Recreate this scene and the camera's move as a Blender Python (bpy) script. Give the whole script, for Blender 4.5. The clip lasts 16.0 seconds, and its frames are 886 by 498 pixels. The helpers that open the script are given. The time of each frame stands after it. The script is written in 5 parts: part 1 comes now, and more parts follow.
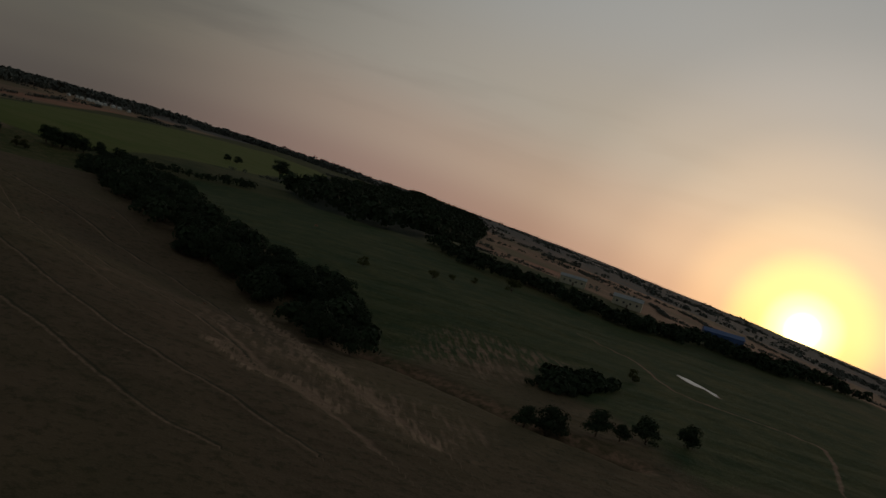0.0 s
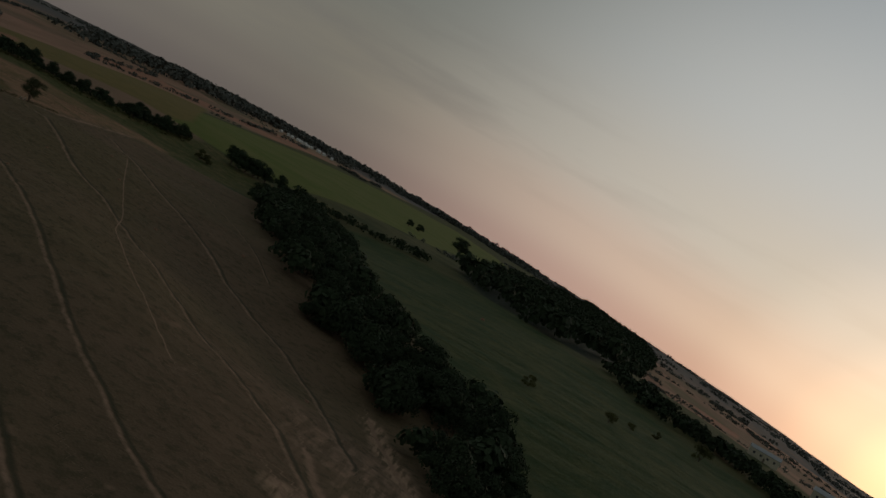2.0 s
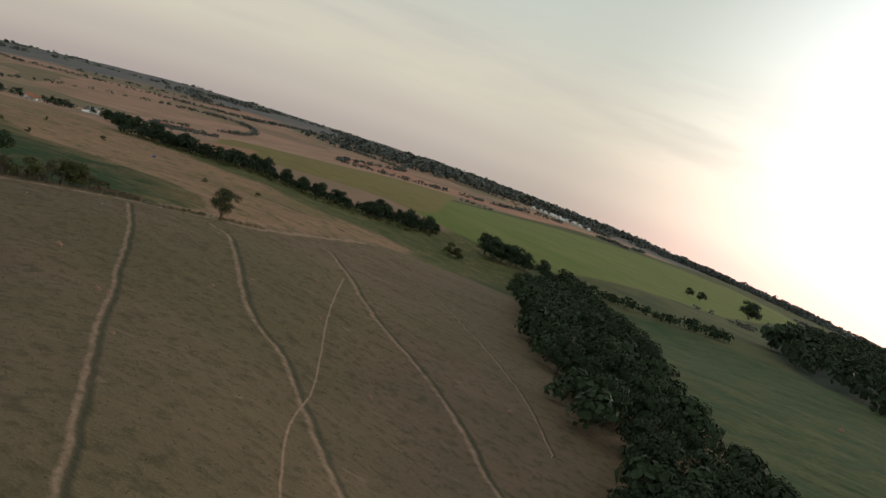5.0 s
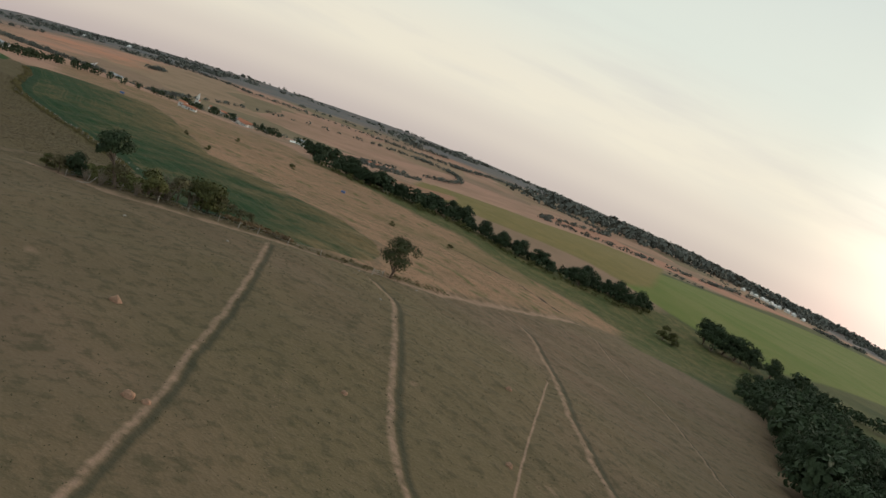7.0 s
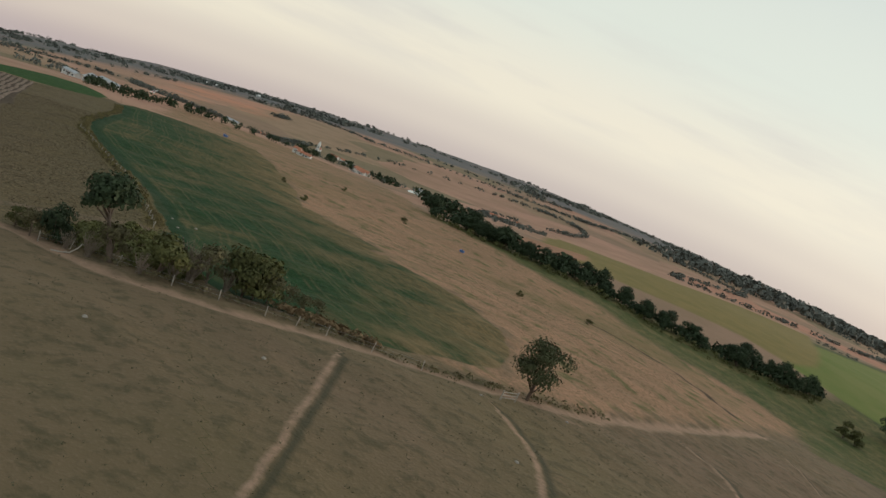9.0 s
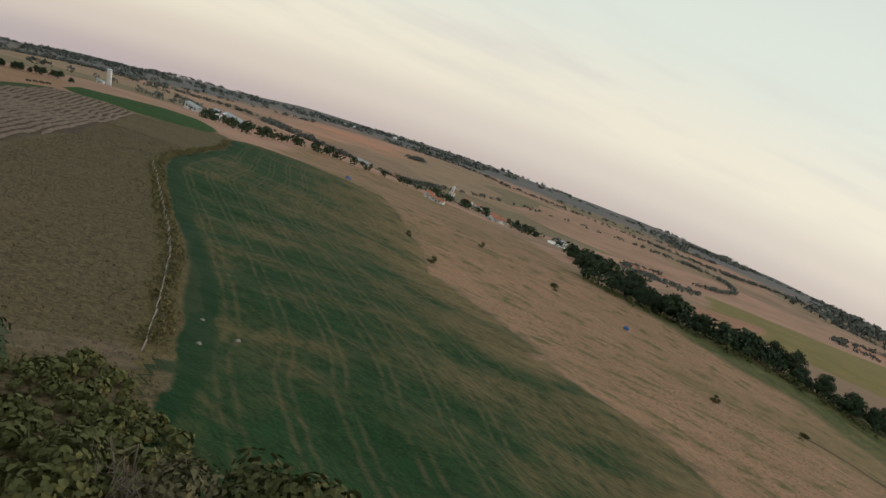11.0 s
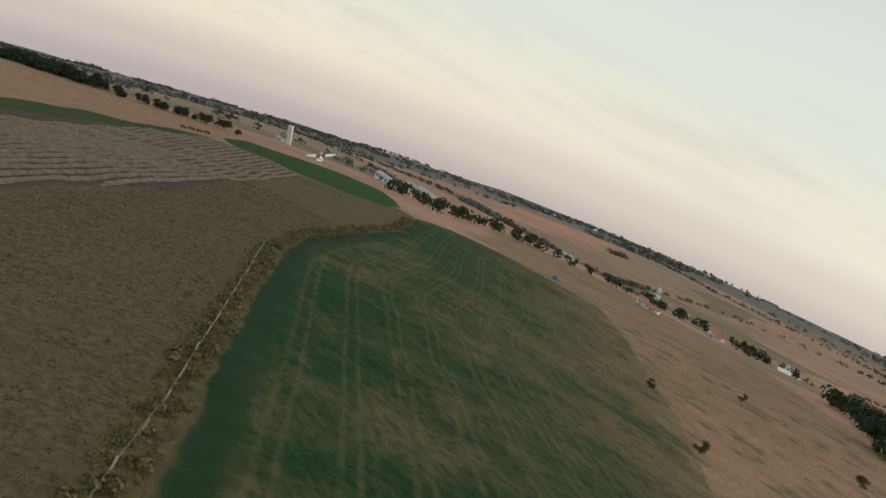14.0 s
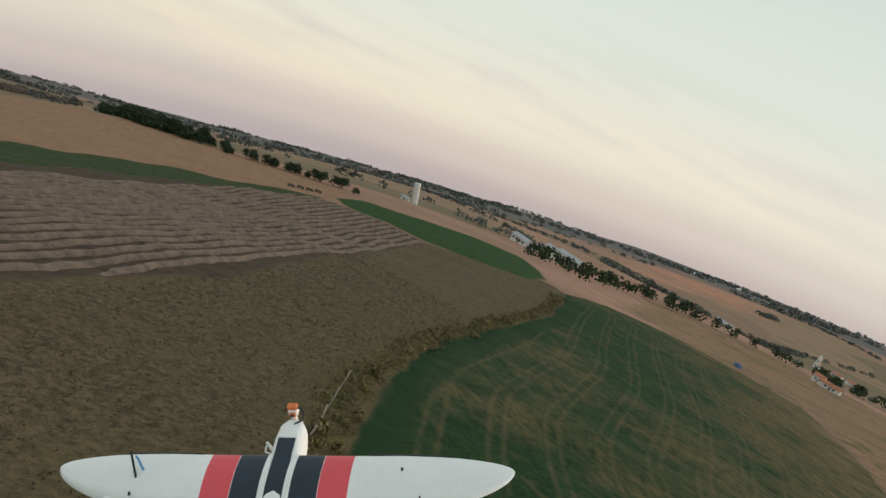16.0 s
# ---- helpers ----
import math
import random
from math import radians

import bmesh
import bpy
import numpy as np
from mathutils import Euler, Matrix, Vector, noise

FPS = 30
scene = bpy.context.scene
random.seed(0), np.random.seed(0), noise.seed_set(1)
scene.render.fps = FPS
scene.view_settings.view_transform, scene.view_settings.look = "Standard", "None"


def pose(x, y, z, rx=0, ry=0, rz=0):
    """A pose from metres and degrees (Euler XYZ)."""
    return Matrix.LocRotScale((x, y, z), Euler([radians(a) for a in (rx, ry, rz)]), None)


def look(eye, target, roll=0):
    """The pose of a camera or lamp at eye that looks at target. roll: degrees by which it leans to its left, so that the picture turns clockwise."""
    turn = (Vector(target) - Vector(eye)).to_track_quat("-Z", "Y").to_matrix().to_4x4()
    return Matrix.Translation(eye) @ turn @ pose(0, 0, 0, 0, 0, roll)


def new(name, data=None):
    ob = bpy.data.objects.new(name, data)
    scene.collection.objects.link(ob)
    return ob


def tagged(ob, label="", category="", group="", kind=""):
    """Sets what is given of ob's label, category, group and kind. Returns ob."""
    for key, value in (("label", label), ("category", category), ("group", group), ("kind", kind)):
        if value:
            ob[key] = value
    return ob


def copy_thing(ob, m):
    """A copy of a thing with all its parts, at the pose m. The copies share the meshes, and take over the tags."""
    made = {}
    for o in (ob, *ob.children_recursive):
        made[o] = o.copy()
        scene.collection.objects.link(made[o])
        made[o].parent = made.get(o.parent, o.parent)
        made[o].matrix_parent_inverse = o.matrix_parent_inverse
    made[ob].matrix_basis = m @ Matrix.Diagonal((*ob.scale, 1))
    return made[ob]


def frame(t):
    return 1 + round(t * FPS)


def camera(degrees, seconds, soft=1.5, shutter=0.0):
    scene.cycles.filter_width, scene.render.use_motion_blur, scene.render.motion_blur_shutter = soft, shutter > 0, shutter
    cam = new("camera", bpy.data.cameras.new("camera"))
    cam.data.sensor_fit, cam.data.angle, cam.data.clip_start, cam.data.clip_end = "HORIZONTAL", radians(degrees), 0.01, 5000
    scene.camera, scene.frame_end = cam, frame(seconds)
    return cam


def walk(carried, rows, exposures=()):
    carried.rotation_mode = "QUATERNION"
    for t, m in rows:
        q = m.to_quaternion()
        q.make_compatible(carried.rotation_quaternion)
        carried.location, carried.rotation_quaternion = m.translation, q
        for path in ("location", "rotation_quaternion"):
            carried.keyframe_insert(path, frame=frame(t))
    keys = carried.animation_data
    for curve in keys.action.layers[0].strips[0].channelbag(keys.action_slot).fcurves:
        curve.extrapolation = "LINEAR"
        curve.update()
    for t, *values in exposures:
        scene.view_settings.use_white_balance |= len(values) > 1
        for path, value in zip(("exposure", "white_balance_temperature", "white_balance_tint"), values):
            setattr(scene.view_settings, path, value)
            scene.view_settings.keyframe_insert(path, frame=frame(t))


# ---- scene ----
cam = camera(50.0, 16.0)
PATH = [
    (0, (-44.31, -3.53, 4.10), (-43.175, 6.342, 2.955), 15.29),
    (0.5, (-43.99, 12.36, 2.47), (-43.284, 22.262, 1.289), 15.95),
    (1, (-44.69, 28.60, 0.88), (-44.463, 38.537, -0.246), 16.76),
    (1.5, (-45.81, 43.61, 0.04), (-46.039, 53.565, -0.855), 22.41),
    (2, (-47.52, 58.02, -0.83), (-48.392, 67.939, -1.701), 27.97),
    (2.5, (-50.04, 70.57, -1.15), (-51.463, 80.411, -2.241), 26.72),
    (3, (-53.13, 83.17, -1.57), (-55.097, 92.893, -2.820), 23.70),
    (3.5, (-56.86, 95.42, -2.28), (-59.287, 105.031, -3.563), 22.72),
    (4, (-60.60, 106.74, -2.67), (-63.706, 116.159, -3.981), 19.71),
    (4.2, (-62.39, 111.33, -2.96), (-65.732, 120.655, -4.325), 16.65),
    (6.3, (-89.88, 161.94, -8.50), (-94.456, 170.741, -9.740), 29.27),
    (6.5, (-92.53, 166.27, -9.08), (-97.364, 174.932, -10.375), 29.16),
    (7, (-99.53, 176.67, -10.36), (-104.952, 184.940, -11.846), 24.45),
    (7.5, (-107.09, 186.55, -11.48), (-112.788, 194.645, -12.895), 23.51),
    (8, (-115.20, 196.19, -12.44), (-121.165, 204.100, -13.779), 25.75),
    (8.5, (-123.29, 204.96, -13.36), (-129.559, 212.625, -14.761), 26.67),
    (9, (-131.79, 213.43, -14.35), (-138.291, 220.881, -15.874), 24.76),
    (9.2, (-135.41, 216.68, -14.71), (-141.975, 224.074, -16.237), 25.37),
    (11.3, (-178.59, 250.87, -20.34), (-186.230, 257.104, -22.021), 24.86),
    (11.5, (-182.27, 253.47, -21.13), (-190.004, 259.590, -22.799), 24.68),
    (12, (-192.41, 259.79, -22.39), (-200.345, 265.643, -24.069), 25.86),
    (12.5, (-202.45, 265.47, -23.61), (-210.573, 271.058, -25.265), 27.23),
    (13, (-212.16, 270.70, -24.93), (-220.504, 275.932, -26.637), 27.72),
    (13.5, (-222.34, 275.52, -26.33), (-230.881, 280.417, -28.089), 27.58),
    (14, (-232.10, 279.86, -27.69), (-240.798, 284.450, -29.475), 28.87),
    (14.5, (-241.89, 283.83, -29.25), (-250.828, 287.922, -31.059), 27.98),
    (15, (-251.31, 287.04, -30.65), (-260.432, 290.689, -32.496), 24.66),
    (15.5, (-260.54, 289.93, -31.54), (-269.745, 293.351, -33.411), 24.84),
    (16, (-269.69, 292.63, -32.91), (-278.967, 295.837, -34.812), 27.24),
]
walk(cam, [(t, look(eye, target, roll)) for t, eye, target, roll in PATH], [(0.0, -2.6), (1.0, -2.45), (2.0, -2.0), (3.0, -1.3), (3.6, -0.9), (4.2, -0.5), (6.5, 0.25), (8.0, 0.32), (16.0, 0.32)])

# ---- light ----
SUN_AZ, SUN_EL = radians(-27.8), radians(4.0)


def heading(az, el):
    return Vector((-math.sin(az) * math.cos(el), math.cos(az) * math.cos(el), math.sin(el)))


world = bpy.data.worlds.new("dusk_sky")
scene.world = world
world.use_nodes = True


def node(tree, kind, **values):
    n = tree.nodes.new(kind)
    for key, value in values.items():
        if key.startswith("in_"):
            n.inputs[int(key[3:])].default_value = value
        elif key == "operation":
            n.operation = value
        elif key == "blend":
            n.blend_type = value
    return n


def sky_nodes():
    """A clear dusk sky: a Nishita sky under the band of evening colours, and the sun's glow low down."""
    tree = world.node_tree
    tree.nodes.clear()
    link = tree.links.new
    out = node(tree, "ShaderNodeOutputWorld")
    back = node(tree, "ShaderNodeBackground", in_1=1.0)
    link(back.outputs[0], out.inputs[0])
    place = node(tree, "ShaderNodeTexCoord")
    split = node(tree, "ShaderNodeSeparateXYZ")
    link(place.outputs["Generated"], split.inputs[0])
    # the sky goes on below eye level, where the land falls away
    lift = node(tree, "ShaderNodeVectorMath", operation="ADD")
    lift.inputs[1].default_value = (0, 0, 0.14)
    link(place.outputs["Generated"], lift.inputs[0])
    sky = node(tree, "ShaderNodeTexSky")
    sky.sky_type = "NISHITA"
    sky.sun_disc = False
    sky.sun_elevation = SUN_EL
    sky.sun_rotation = -SUN_AZ
    sky.dust_density = 3.0
    link(lift.outputs[0], sky.inputs[0])
    dim = node(tree, "ShaderNodeVectorMath", operation="SCALE")
    dim.inputs[3].default_value = 0.05
    link(sky.outputs[0], dim.inputs[0])

    def toward(az, el):
        dot = node(tree, "ShaderNodeVectorMath", operation="DOT_PRODUCT")
        dot.inputs[1].default_value = heading(radians(az), radians(el))
        link(place.outputs["Generated"], dot.inputs[0])
        return dot.outputs["Value"]

    def ramp(value, low, high, stops):
        spread = node(tree, "ShaderNodeMapRange", in_1=low, in_2=high)
        link(value, spread.inputs[0])
        r = node(tree, "ShaderNodeValToRGB")
        r.color_ramp.interpolation = "EASE"
        while len(r.color_ramp.elements) < len(stops):
            r.color_ramp.elements.new(0.5)
        for e, (at, colour) in zip(r.color_ramp.elements, stops):
            e.position, e.color = at, (*colour, 1)
        link(spread.outputs[0], r.inputs[0])
        return r.outputs[0]

    # height over the falling horizon, higher on the side toward which the land rises
    side = toward(20, 0)
    tilt = node(tree, "ShaderNodeMath", operation="MULTIPLY_ADD", in_1=-0.214, in_2=0.257)
    link(side, tilt.inputs[0])
    high = node(tree, "ShaderNodeMath", operation="ADD")
    link(split.outputs[2], high.inputs[0])
    link(tilt.outputs[0], high.inputs[1])
    away = ramp(high.outputs[0], 0.0, 0.47, [(0.0, (0.39, 0.335, 0.335)), (0.07, (0.49, 0.43, 0.39)), (0.17, (0.62, 0.565, 0.465)), (0.42, (0.54, 0.565, 0.50)), (1.0, (0.41, 0.465, 0.465))])
    near = ramp(high.outputs[0], 0.0, 0.47, [(0.0, (1.6, 1.06, 0.98)), (0.10, (2.0, 1.52, 1.28)), (0.28, (1.85, 1.74, 1.55)), (0.55, (1.75, 1.82, 1.80)), (1.0, (1.4, 1.55, 1.65))])
    glow = toward(-27.83, -5.25)
    warm = node(tree, "ShaderNodeMapRange", in_1=0.68, in_2=0.992)
    warm.interpolation_type = "SMOOTHERSTEP"
    link(glow, warm.inputs[0])
    both = node(tree, "ShaderNodeMix")
    both.data_type = "RGBA"
    link(warm.outputs[0], both.inputs[0])
    link(away, both.inputs[6])
    link(near, both.inputs[7])
    # thin streaks of high cloud
    stretch = node(tree, "ShaderNodeMapping")
    stretch.inputs["Scale"].default_value = (2.6, 2.6, 20.0)
    link(place.outputs["Generated"], stretch.inputs[0])
    cloud = node(tree, "ShaderNodeTexNoise")
    cloud.inputs["Scale"].default_value = 2.2
    cloud.inputs["Detail"].default_value = 6.0
    link(stretch.outputs[0], cloud.inputs["Vector"])
    veil = node(tree, "ShaderNodeMapRange", in_1=0.46, in_2=0.80, in_3=0.0, in_4=0.62)
    link(cloud.outputs[0], veil.inputs[0])
    band = node(tree, "ShaderNodeMapRange", in_1=0.037, in_2=0.087)
    link(high.outputs[0], band.inputs[0])
    band2 = node(tree, "ShaderNodeMapRange", in_1=0.21, in_2=0.124)
    link(high.outputs[0], band2.inputs[0])
    m1 = node(tree, "ShaderNodeMath", operation="MULTIPLY")
    link(band.outputs[0], m1.inputs[0])
    link(band2.outputs[0], m1.inputs[1])
    m2 = node(tree, "ShaderNodeMath", operation="MULTIPLY")
    link(m1.outputs[0], m2.inputs[0])
    link(veil.outputs[0], m2.inputs[1])
    m3 = node(tree, "ShaderNodeMath", operation="MULTIPLY_ADD", in_1=-0.8, in_2=1.0)
    link(warm.outputs[0], m3.inputs[0])
    m4 = node(tree, "ShaderNodeMath", operation="MULTIPLY")
    link(m2.outputs[0], m4.inputs[0])
    link(m3.outputs[0], m4.inputs[1])
    clouded = node(tree, "ShaderNodeMix")
    clouded.data_type = "RGBA"
    clouded.inputs[7].default_value = (0.46, 0.43, 0.41, 1)
    link(m4.outputs[0], clouded.inputs[0])
    link(both.outputs[2], clouded.inputs[6])
    # the sun itself and its halo
    halo = ramp(glow, 0.955, 1.0, [(0.0, (0, 0, 0)), (0.51, (0.35, 0.28, 0.24)), (0.78, (0.95, 0.66, 0.46)), (0.916, (2.0, 1.3, 0.65)), (0.979, (5.0, 3.3, 0.7)), (0.995, (13, 10, 2.5)), (1.0, (30, 25, 11))])
    sum1 = node(tree, "ShaderNodeVectorMath", operation="ADD")
    link(clouded.outputs[2], sum1.inputs[0])
    link(halo, sum1.inputs[1])
    sum2 = node(tree, "ShaderNodeVectorMath", operation="ADD")
    link(sum1.outputs[0], sum2.inputs[0])
    link(dim.outputs[0], sum2.inputs[1])
    link(sum2.outputs[0], back.inputs[0])


sky_nodes()
sun = new("sun", bpy.data.lights.new("sun", "SUN"))
sun.data.energy, sun.data.angle, sun.data.color = 0.8, radians(3.0), (1.0, 0.72, 0.50)
sun.matrix_world = look(heading(SUN_AZ, SUN_EL) * 100, (0, 0, 0))


# ---- materials ----
def material(name, colour, rough=0.85, metal=0.0, spread=0.2, scale=3.0, bump=0.0, fine=None, random=0.0, second=None):
    """A painted, woven or grown surface: its colour varied at two scales, with a fine relief."""
    m = bpy.data.materials.new(name)
    m.use_nodes = True
    tree = m.node_tree
    link = tree.links.new
    shade = tree.nodes["Principled BSDF"]
    shade.inputs["Roughness"].default_value = rough
    shade.inputs["Metallic"].default_value = metal
    if rough >= 0.75:
        shade.inputs["Specular IOR Level"].default_value = 0.15
    where = node(tree, "ShaderNodeTexCoord")
    big = node(tree, "ShaderNodeTexNoise")
    big.inputs["Scale"].default_value = scale
    big.inputs["Detail"].default_value = 3
    small = node(tree, "ShaderNodeTexNoise")
    small.inputs["Scale"].default_value = fine or scale * 9
    small.inputs["Detail"].default_value = 4
    for n in (big, small):
        link(where.outputs["Object"], n.inputs["Vector"])
    mean = node(tree, "ShaderNodeMath", operation="ADD")
    link(big.outputs[0], mean.inputs[0])
    link(small.outputs[0], mean.inputs[1])
    value = mean.outputs[0]
    if random:
        info = node(tree, "ShaderNodeObjectInfo")
        more = node(tree, "ShaderNodeMath", operation="MULTIPLY_ADD", in_1=random)
        link(info.outputs["Random"], more.inputs[0])
        link(value, more.inputs[2])
        value = more.outputs[0]
    low = tuple(c * (1 - spread) for c in colour)
    top = second or tuple(min(c * (1 + spread), 1.0) for c in colour)
    r = node(tree, "ShaderNodeMapRange", in_1=0.7, in_2=1.3 + random)
    link(value, r.inputs[0])
    mix = node(tree, "ShaderNodeMix")
    mix.data_type = "RGBA"
    mix.inputs[6].default_value, mix.inputs[7].default_value = (*low, 1), (*top, 1)
    link(r.outputs[0], mix.inputs[0])
    link(mix.outputs[2], shade.inputs["Base Color"])
    if bump:
        b = node(tree, "ShaderNodeBump")
        b.inputs["Strength"].default_value = bump
        b.inputs["Distance"].default_value = 0.02
        link(small.outputs[0], b.inputs["Height"])
        link(b.outputs[0], shade.inputs["Normal"])
    return m


LEAF = material("dark_foliage", (0.037, 0.052, 0.025), 0.75, spread=0.45, scale=0.5, random=0.3)
LEAF_MID = material("olive_green_foliage", (0.092, 0.090, 0.032), 0.8, spread=0.5, scale=0.6, random=0.4)
LEAF_THIN = material("thin_foliage", (0.075, 0.078, 0.036), 0.8, spread=0.4, scale=0.6, random=0.3)
LEAF_PALE = material("dry_foliage", (0.115, 0.098, 0.050), 0.8, spread=0.4, scale=0.6, random=0.3)
# aerial haze is put into this colour, paler and greyer than LEAF
LEAF_HAZED = material("hazed_distant_foliage", (0.122, 0.124, 0.106), 0.85, spread=0.45, scale=0.02, fine=0.3)
WEED = material("dry_grass", (0.140, 0.115, 0.060), 0.9, spread=0.4, scale=0.4)
BARK = material("bark", (0.14, 0.10, 0.075), 0.9, spread=0.3, scale=4, bump=0.4)
TWIG = material("bare_twigs", (0.22, 0.17, 0.13), 0.9, spread=0.3, scale=3)
POST = material("weathered_wood", (0.36, 0.31, 0.26), 0.85, spread=0.25, scale=5)
HAY = material("raked_hay", (0.205, 0.142, 0.104), 0.95, spread=0.4, scale=0.8, fine=9, bump=0.6)
WHITEWASH = material("whitewashed_wall", (0.72, 0.69, 0.65), 0.8, spread=0.12, scale=0.4)
TILE = material("clay_roof_tiles", (0.42, 0.17, 0.10), 0.8, spread=0.3, scale=0.5)
TIN = material("pale_sheet_roof", (0.36, 0.36, 0.36), 0.5, metal=0.2, spread=0.15, scale=0.3)
BLUE = material("blue_sheet_wall", (0.06, 0.12, 0.30), 0.5, spread=0.15, scale=0.3)
CREAM = material("cream_wall", (0.62, 0.54, 0.40), 0.8, spread=0.15, scale=0.3)
DARK = material("dark_opening", (0.03, 0.03, 0.035), 0.5, spread=0.2)
RUST = material("rusty_steel", (0.16, 0.11, 0.08), 0.7, spread=0.3, scale=1.0)
CONCRETE = material("pale_concrete", (0.66, 0.64, 0.60), 0.85, spread=0.12, scale=0.4, bump=0.2)
WIRE = material("galvanised_wire", (0.35, 0.34, 0.33), 0.5, metal=0.6, spread=0.1)
WATER = material("still_water", (0.05, 0.055, 0.05), 0.04, spread=0.1, scale=0.2)


# ---- the lay of the land ----
CENTRE = (-150.0, 240.0)
FALL = (-0.1314, 0.0547, -0.0207, 0.0264, 0.0396, -0.0031, 0.0101, 0.0004, -0.0068)
HILLS = ((-60, 140, 3.9, 45), (-60, 190, -4.6, 50), (-110, 200, -11.9, 45), (-140, 240, 9.9, 45), (-180, 270, 1.5, 40), (-130, 300, -4.0, 60), (-190, 340, -1.5, 60), (-200, 420, 2.5, 70), (-205, 500, -18.9, 90), (-60, 320, 2.6, 80), (-30, 400, -4.9, 110), (60, 480, 4.0, 140), (100, 300, -5.0, 110), (-260, 340, 10.5, 60), (-300, 300, -1.8, 45), (-290, 360, -11.1, 55), (-340, 320, 5.7, 45), (-350, 370, -0.3, 60), (-380, 300, -1.8, 50), (-440, 370, -1.0, 70), (-470, 330, 6.2, 70), (-560, 480, -7.1, 110), (-620, 580, -11.7, 120))
HILLS += ((-330, 520, 3.6, 110), (-420, 480, -6.8, 100), (-240, 690, -11.2, 150), (-330, 900, 5.0, 220), (-150, 980, -0.6, 220), (-700, 950, -5.0, 250), (-900, 1000, -13.2, 250), (60, 800, -8.2, 250), (-660, 420, 14.9, 150), (-560, 250, -30.0, 120), (-340, 200, -15.1, 90), (-20, 60, 2.6, 80), (-480, 580, -12.1, 140), (-640, 760, -6.3, 180), (-950, 1050, -13.7, 300), (-420, 620, 2.4, 120), (-640, 500, 7.4, 130), (-330, 640, 10.1, 130), (-118, 192, 9.9, 28), (-92, 166, 8.4, 30), (-470, 250, -7.8, 70), (-560, 300, 20.0, 90), (-640, 300, -27.4, 150), (-700, 420, 4.0, 170))
HEDGE_LINE = ((-223, 272), (-229, 275), (-239, 279), (-252, 285), (-272, 292), (-300, 302), (-323, 310), (-328, 313), (-338, 318), (-347, 324), (-364, 335), (-390, 352), (-418, 367))
PONDS = ((72, 267, 10, 1.7, 110), (-585, 684, 16, 7, 125))  # x, y, half length, half width, turn
GULLY = ((-33, 190), (-22, 182), (-14, 172), (-7, 163), (2, 156), (14, 150))
TERRACES = {
    "first": ((-185, 268), (-177, 259), (-167, 248), (-157, 236), (-150, 227), (-143, 219), (-138, 212), (-134, 207), (-103, 170), (-98, 164), (-82, 146), (-77, 142), (-74, 139), (-70, 135), (-61, 127), (-54, 123), (-48, 116), (-43, 112), (-40, 109)),
    "second": ((-178, 283), (-174, 281), (-169, 277), (-155, 260), (-146, 249), (-139, 241), (-133, 235), (-126, 231), (-116, 220), (-103, 205), (-82, 179), (-76, 175), (-66, 166), (-63, 162), (-56, 149), (-52, 141)),
    "third": ((-180, 328), (-173, 325), (-160, 308), (-148, 290), (-141, 279), (-135, 272), (-130, 266), (-117, 256), (-106, 246), (-91, 229), (-83, 224), (-76, 216), (-68, 204), (-55, 172)),
    "fourth": ((-186, 378), (-170, 358), (-159, 344), (-146, 334), (-127, 302), (-113, 283), (-104, 270), (-95, 256)),
    "fifth": ((-89, 137), (-78, 127), (-67, 115), (-59, 107), (-52, 103)),
}
FOOTPATHS = {
    "cross": ((-151, 292), (-134, 256), (-125, 240), (-117, 225), (-112, 211), (-101, 192), (-97, 186), (-86, 171), (-82, 166), (-78, 161)),
    "lane": ((-212, 250), (-210, 251), (-205, 252), (-200, 254), (-197, 256), (-194, 260), (-192, 264), (-191, 270), (-189, 273), (-188, 276), (-186, 281), (-184, 286), (-183, 293), (-182, 302), (-184, 314), (-185, 331), (-190, 363), (-194, 389)),
    "drain": ((-262, 430), (-254, 435), (-243, 437), (-227, 426), (-203, 395)),
    "wash_one": ((-58, 211), (-49, 186), (-41, 160), (-34, 144), (-28, 134), (-23, 125)),
    "wash_two": ((-60, 165), (-52, 145), (-44, 133), (-37, 125), (-32, 116)),
    "wash_three": ((-58, 147), (-52, 140), (-46, 139), (-39, 130)),
    "farm": ((46, 289), (56, 278), (52, 240), (69, 232), (84, 229), (92, 222), (70, 177)),
}
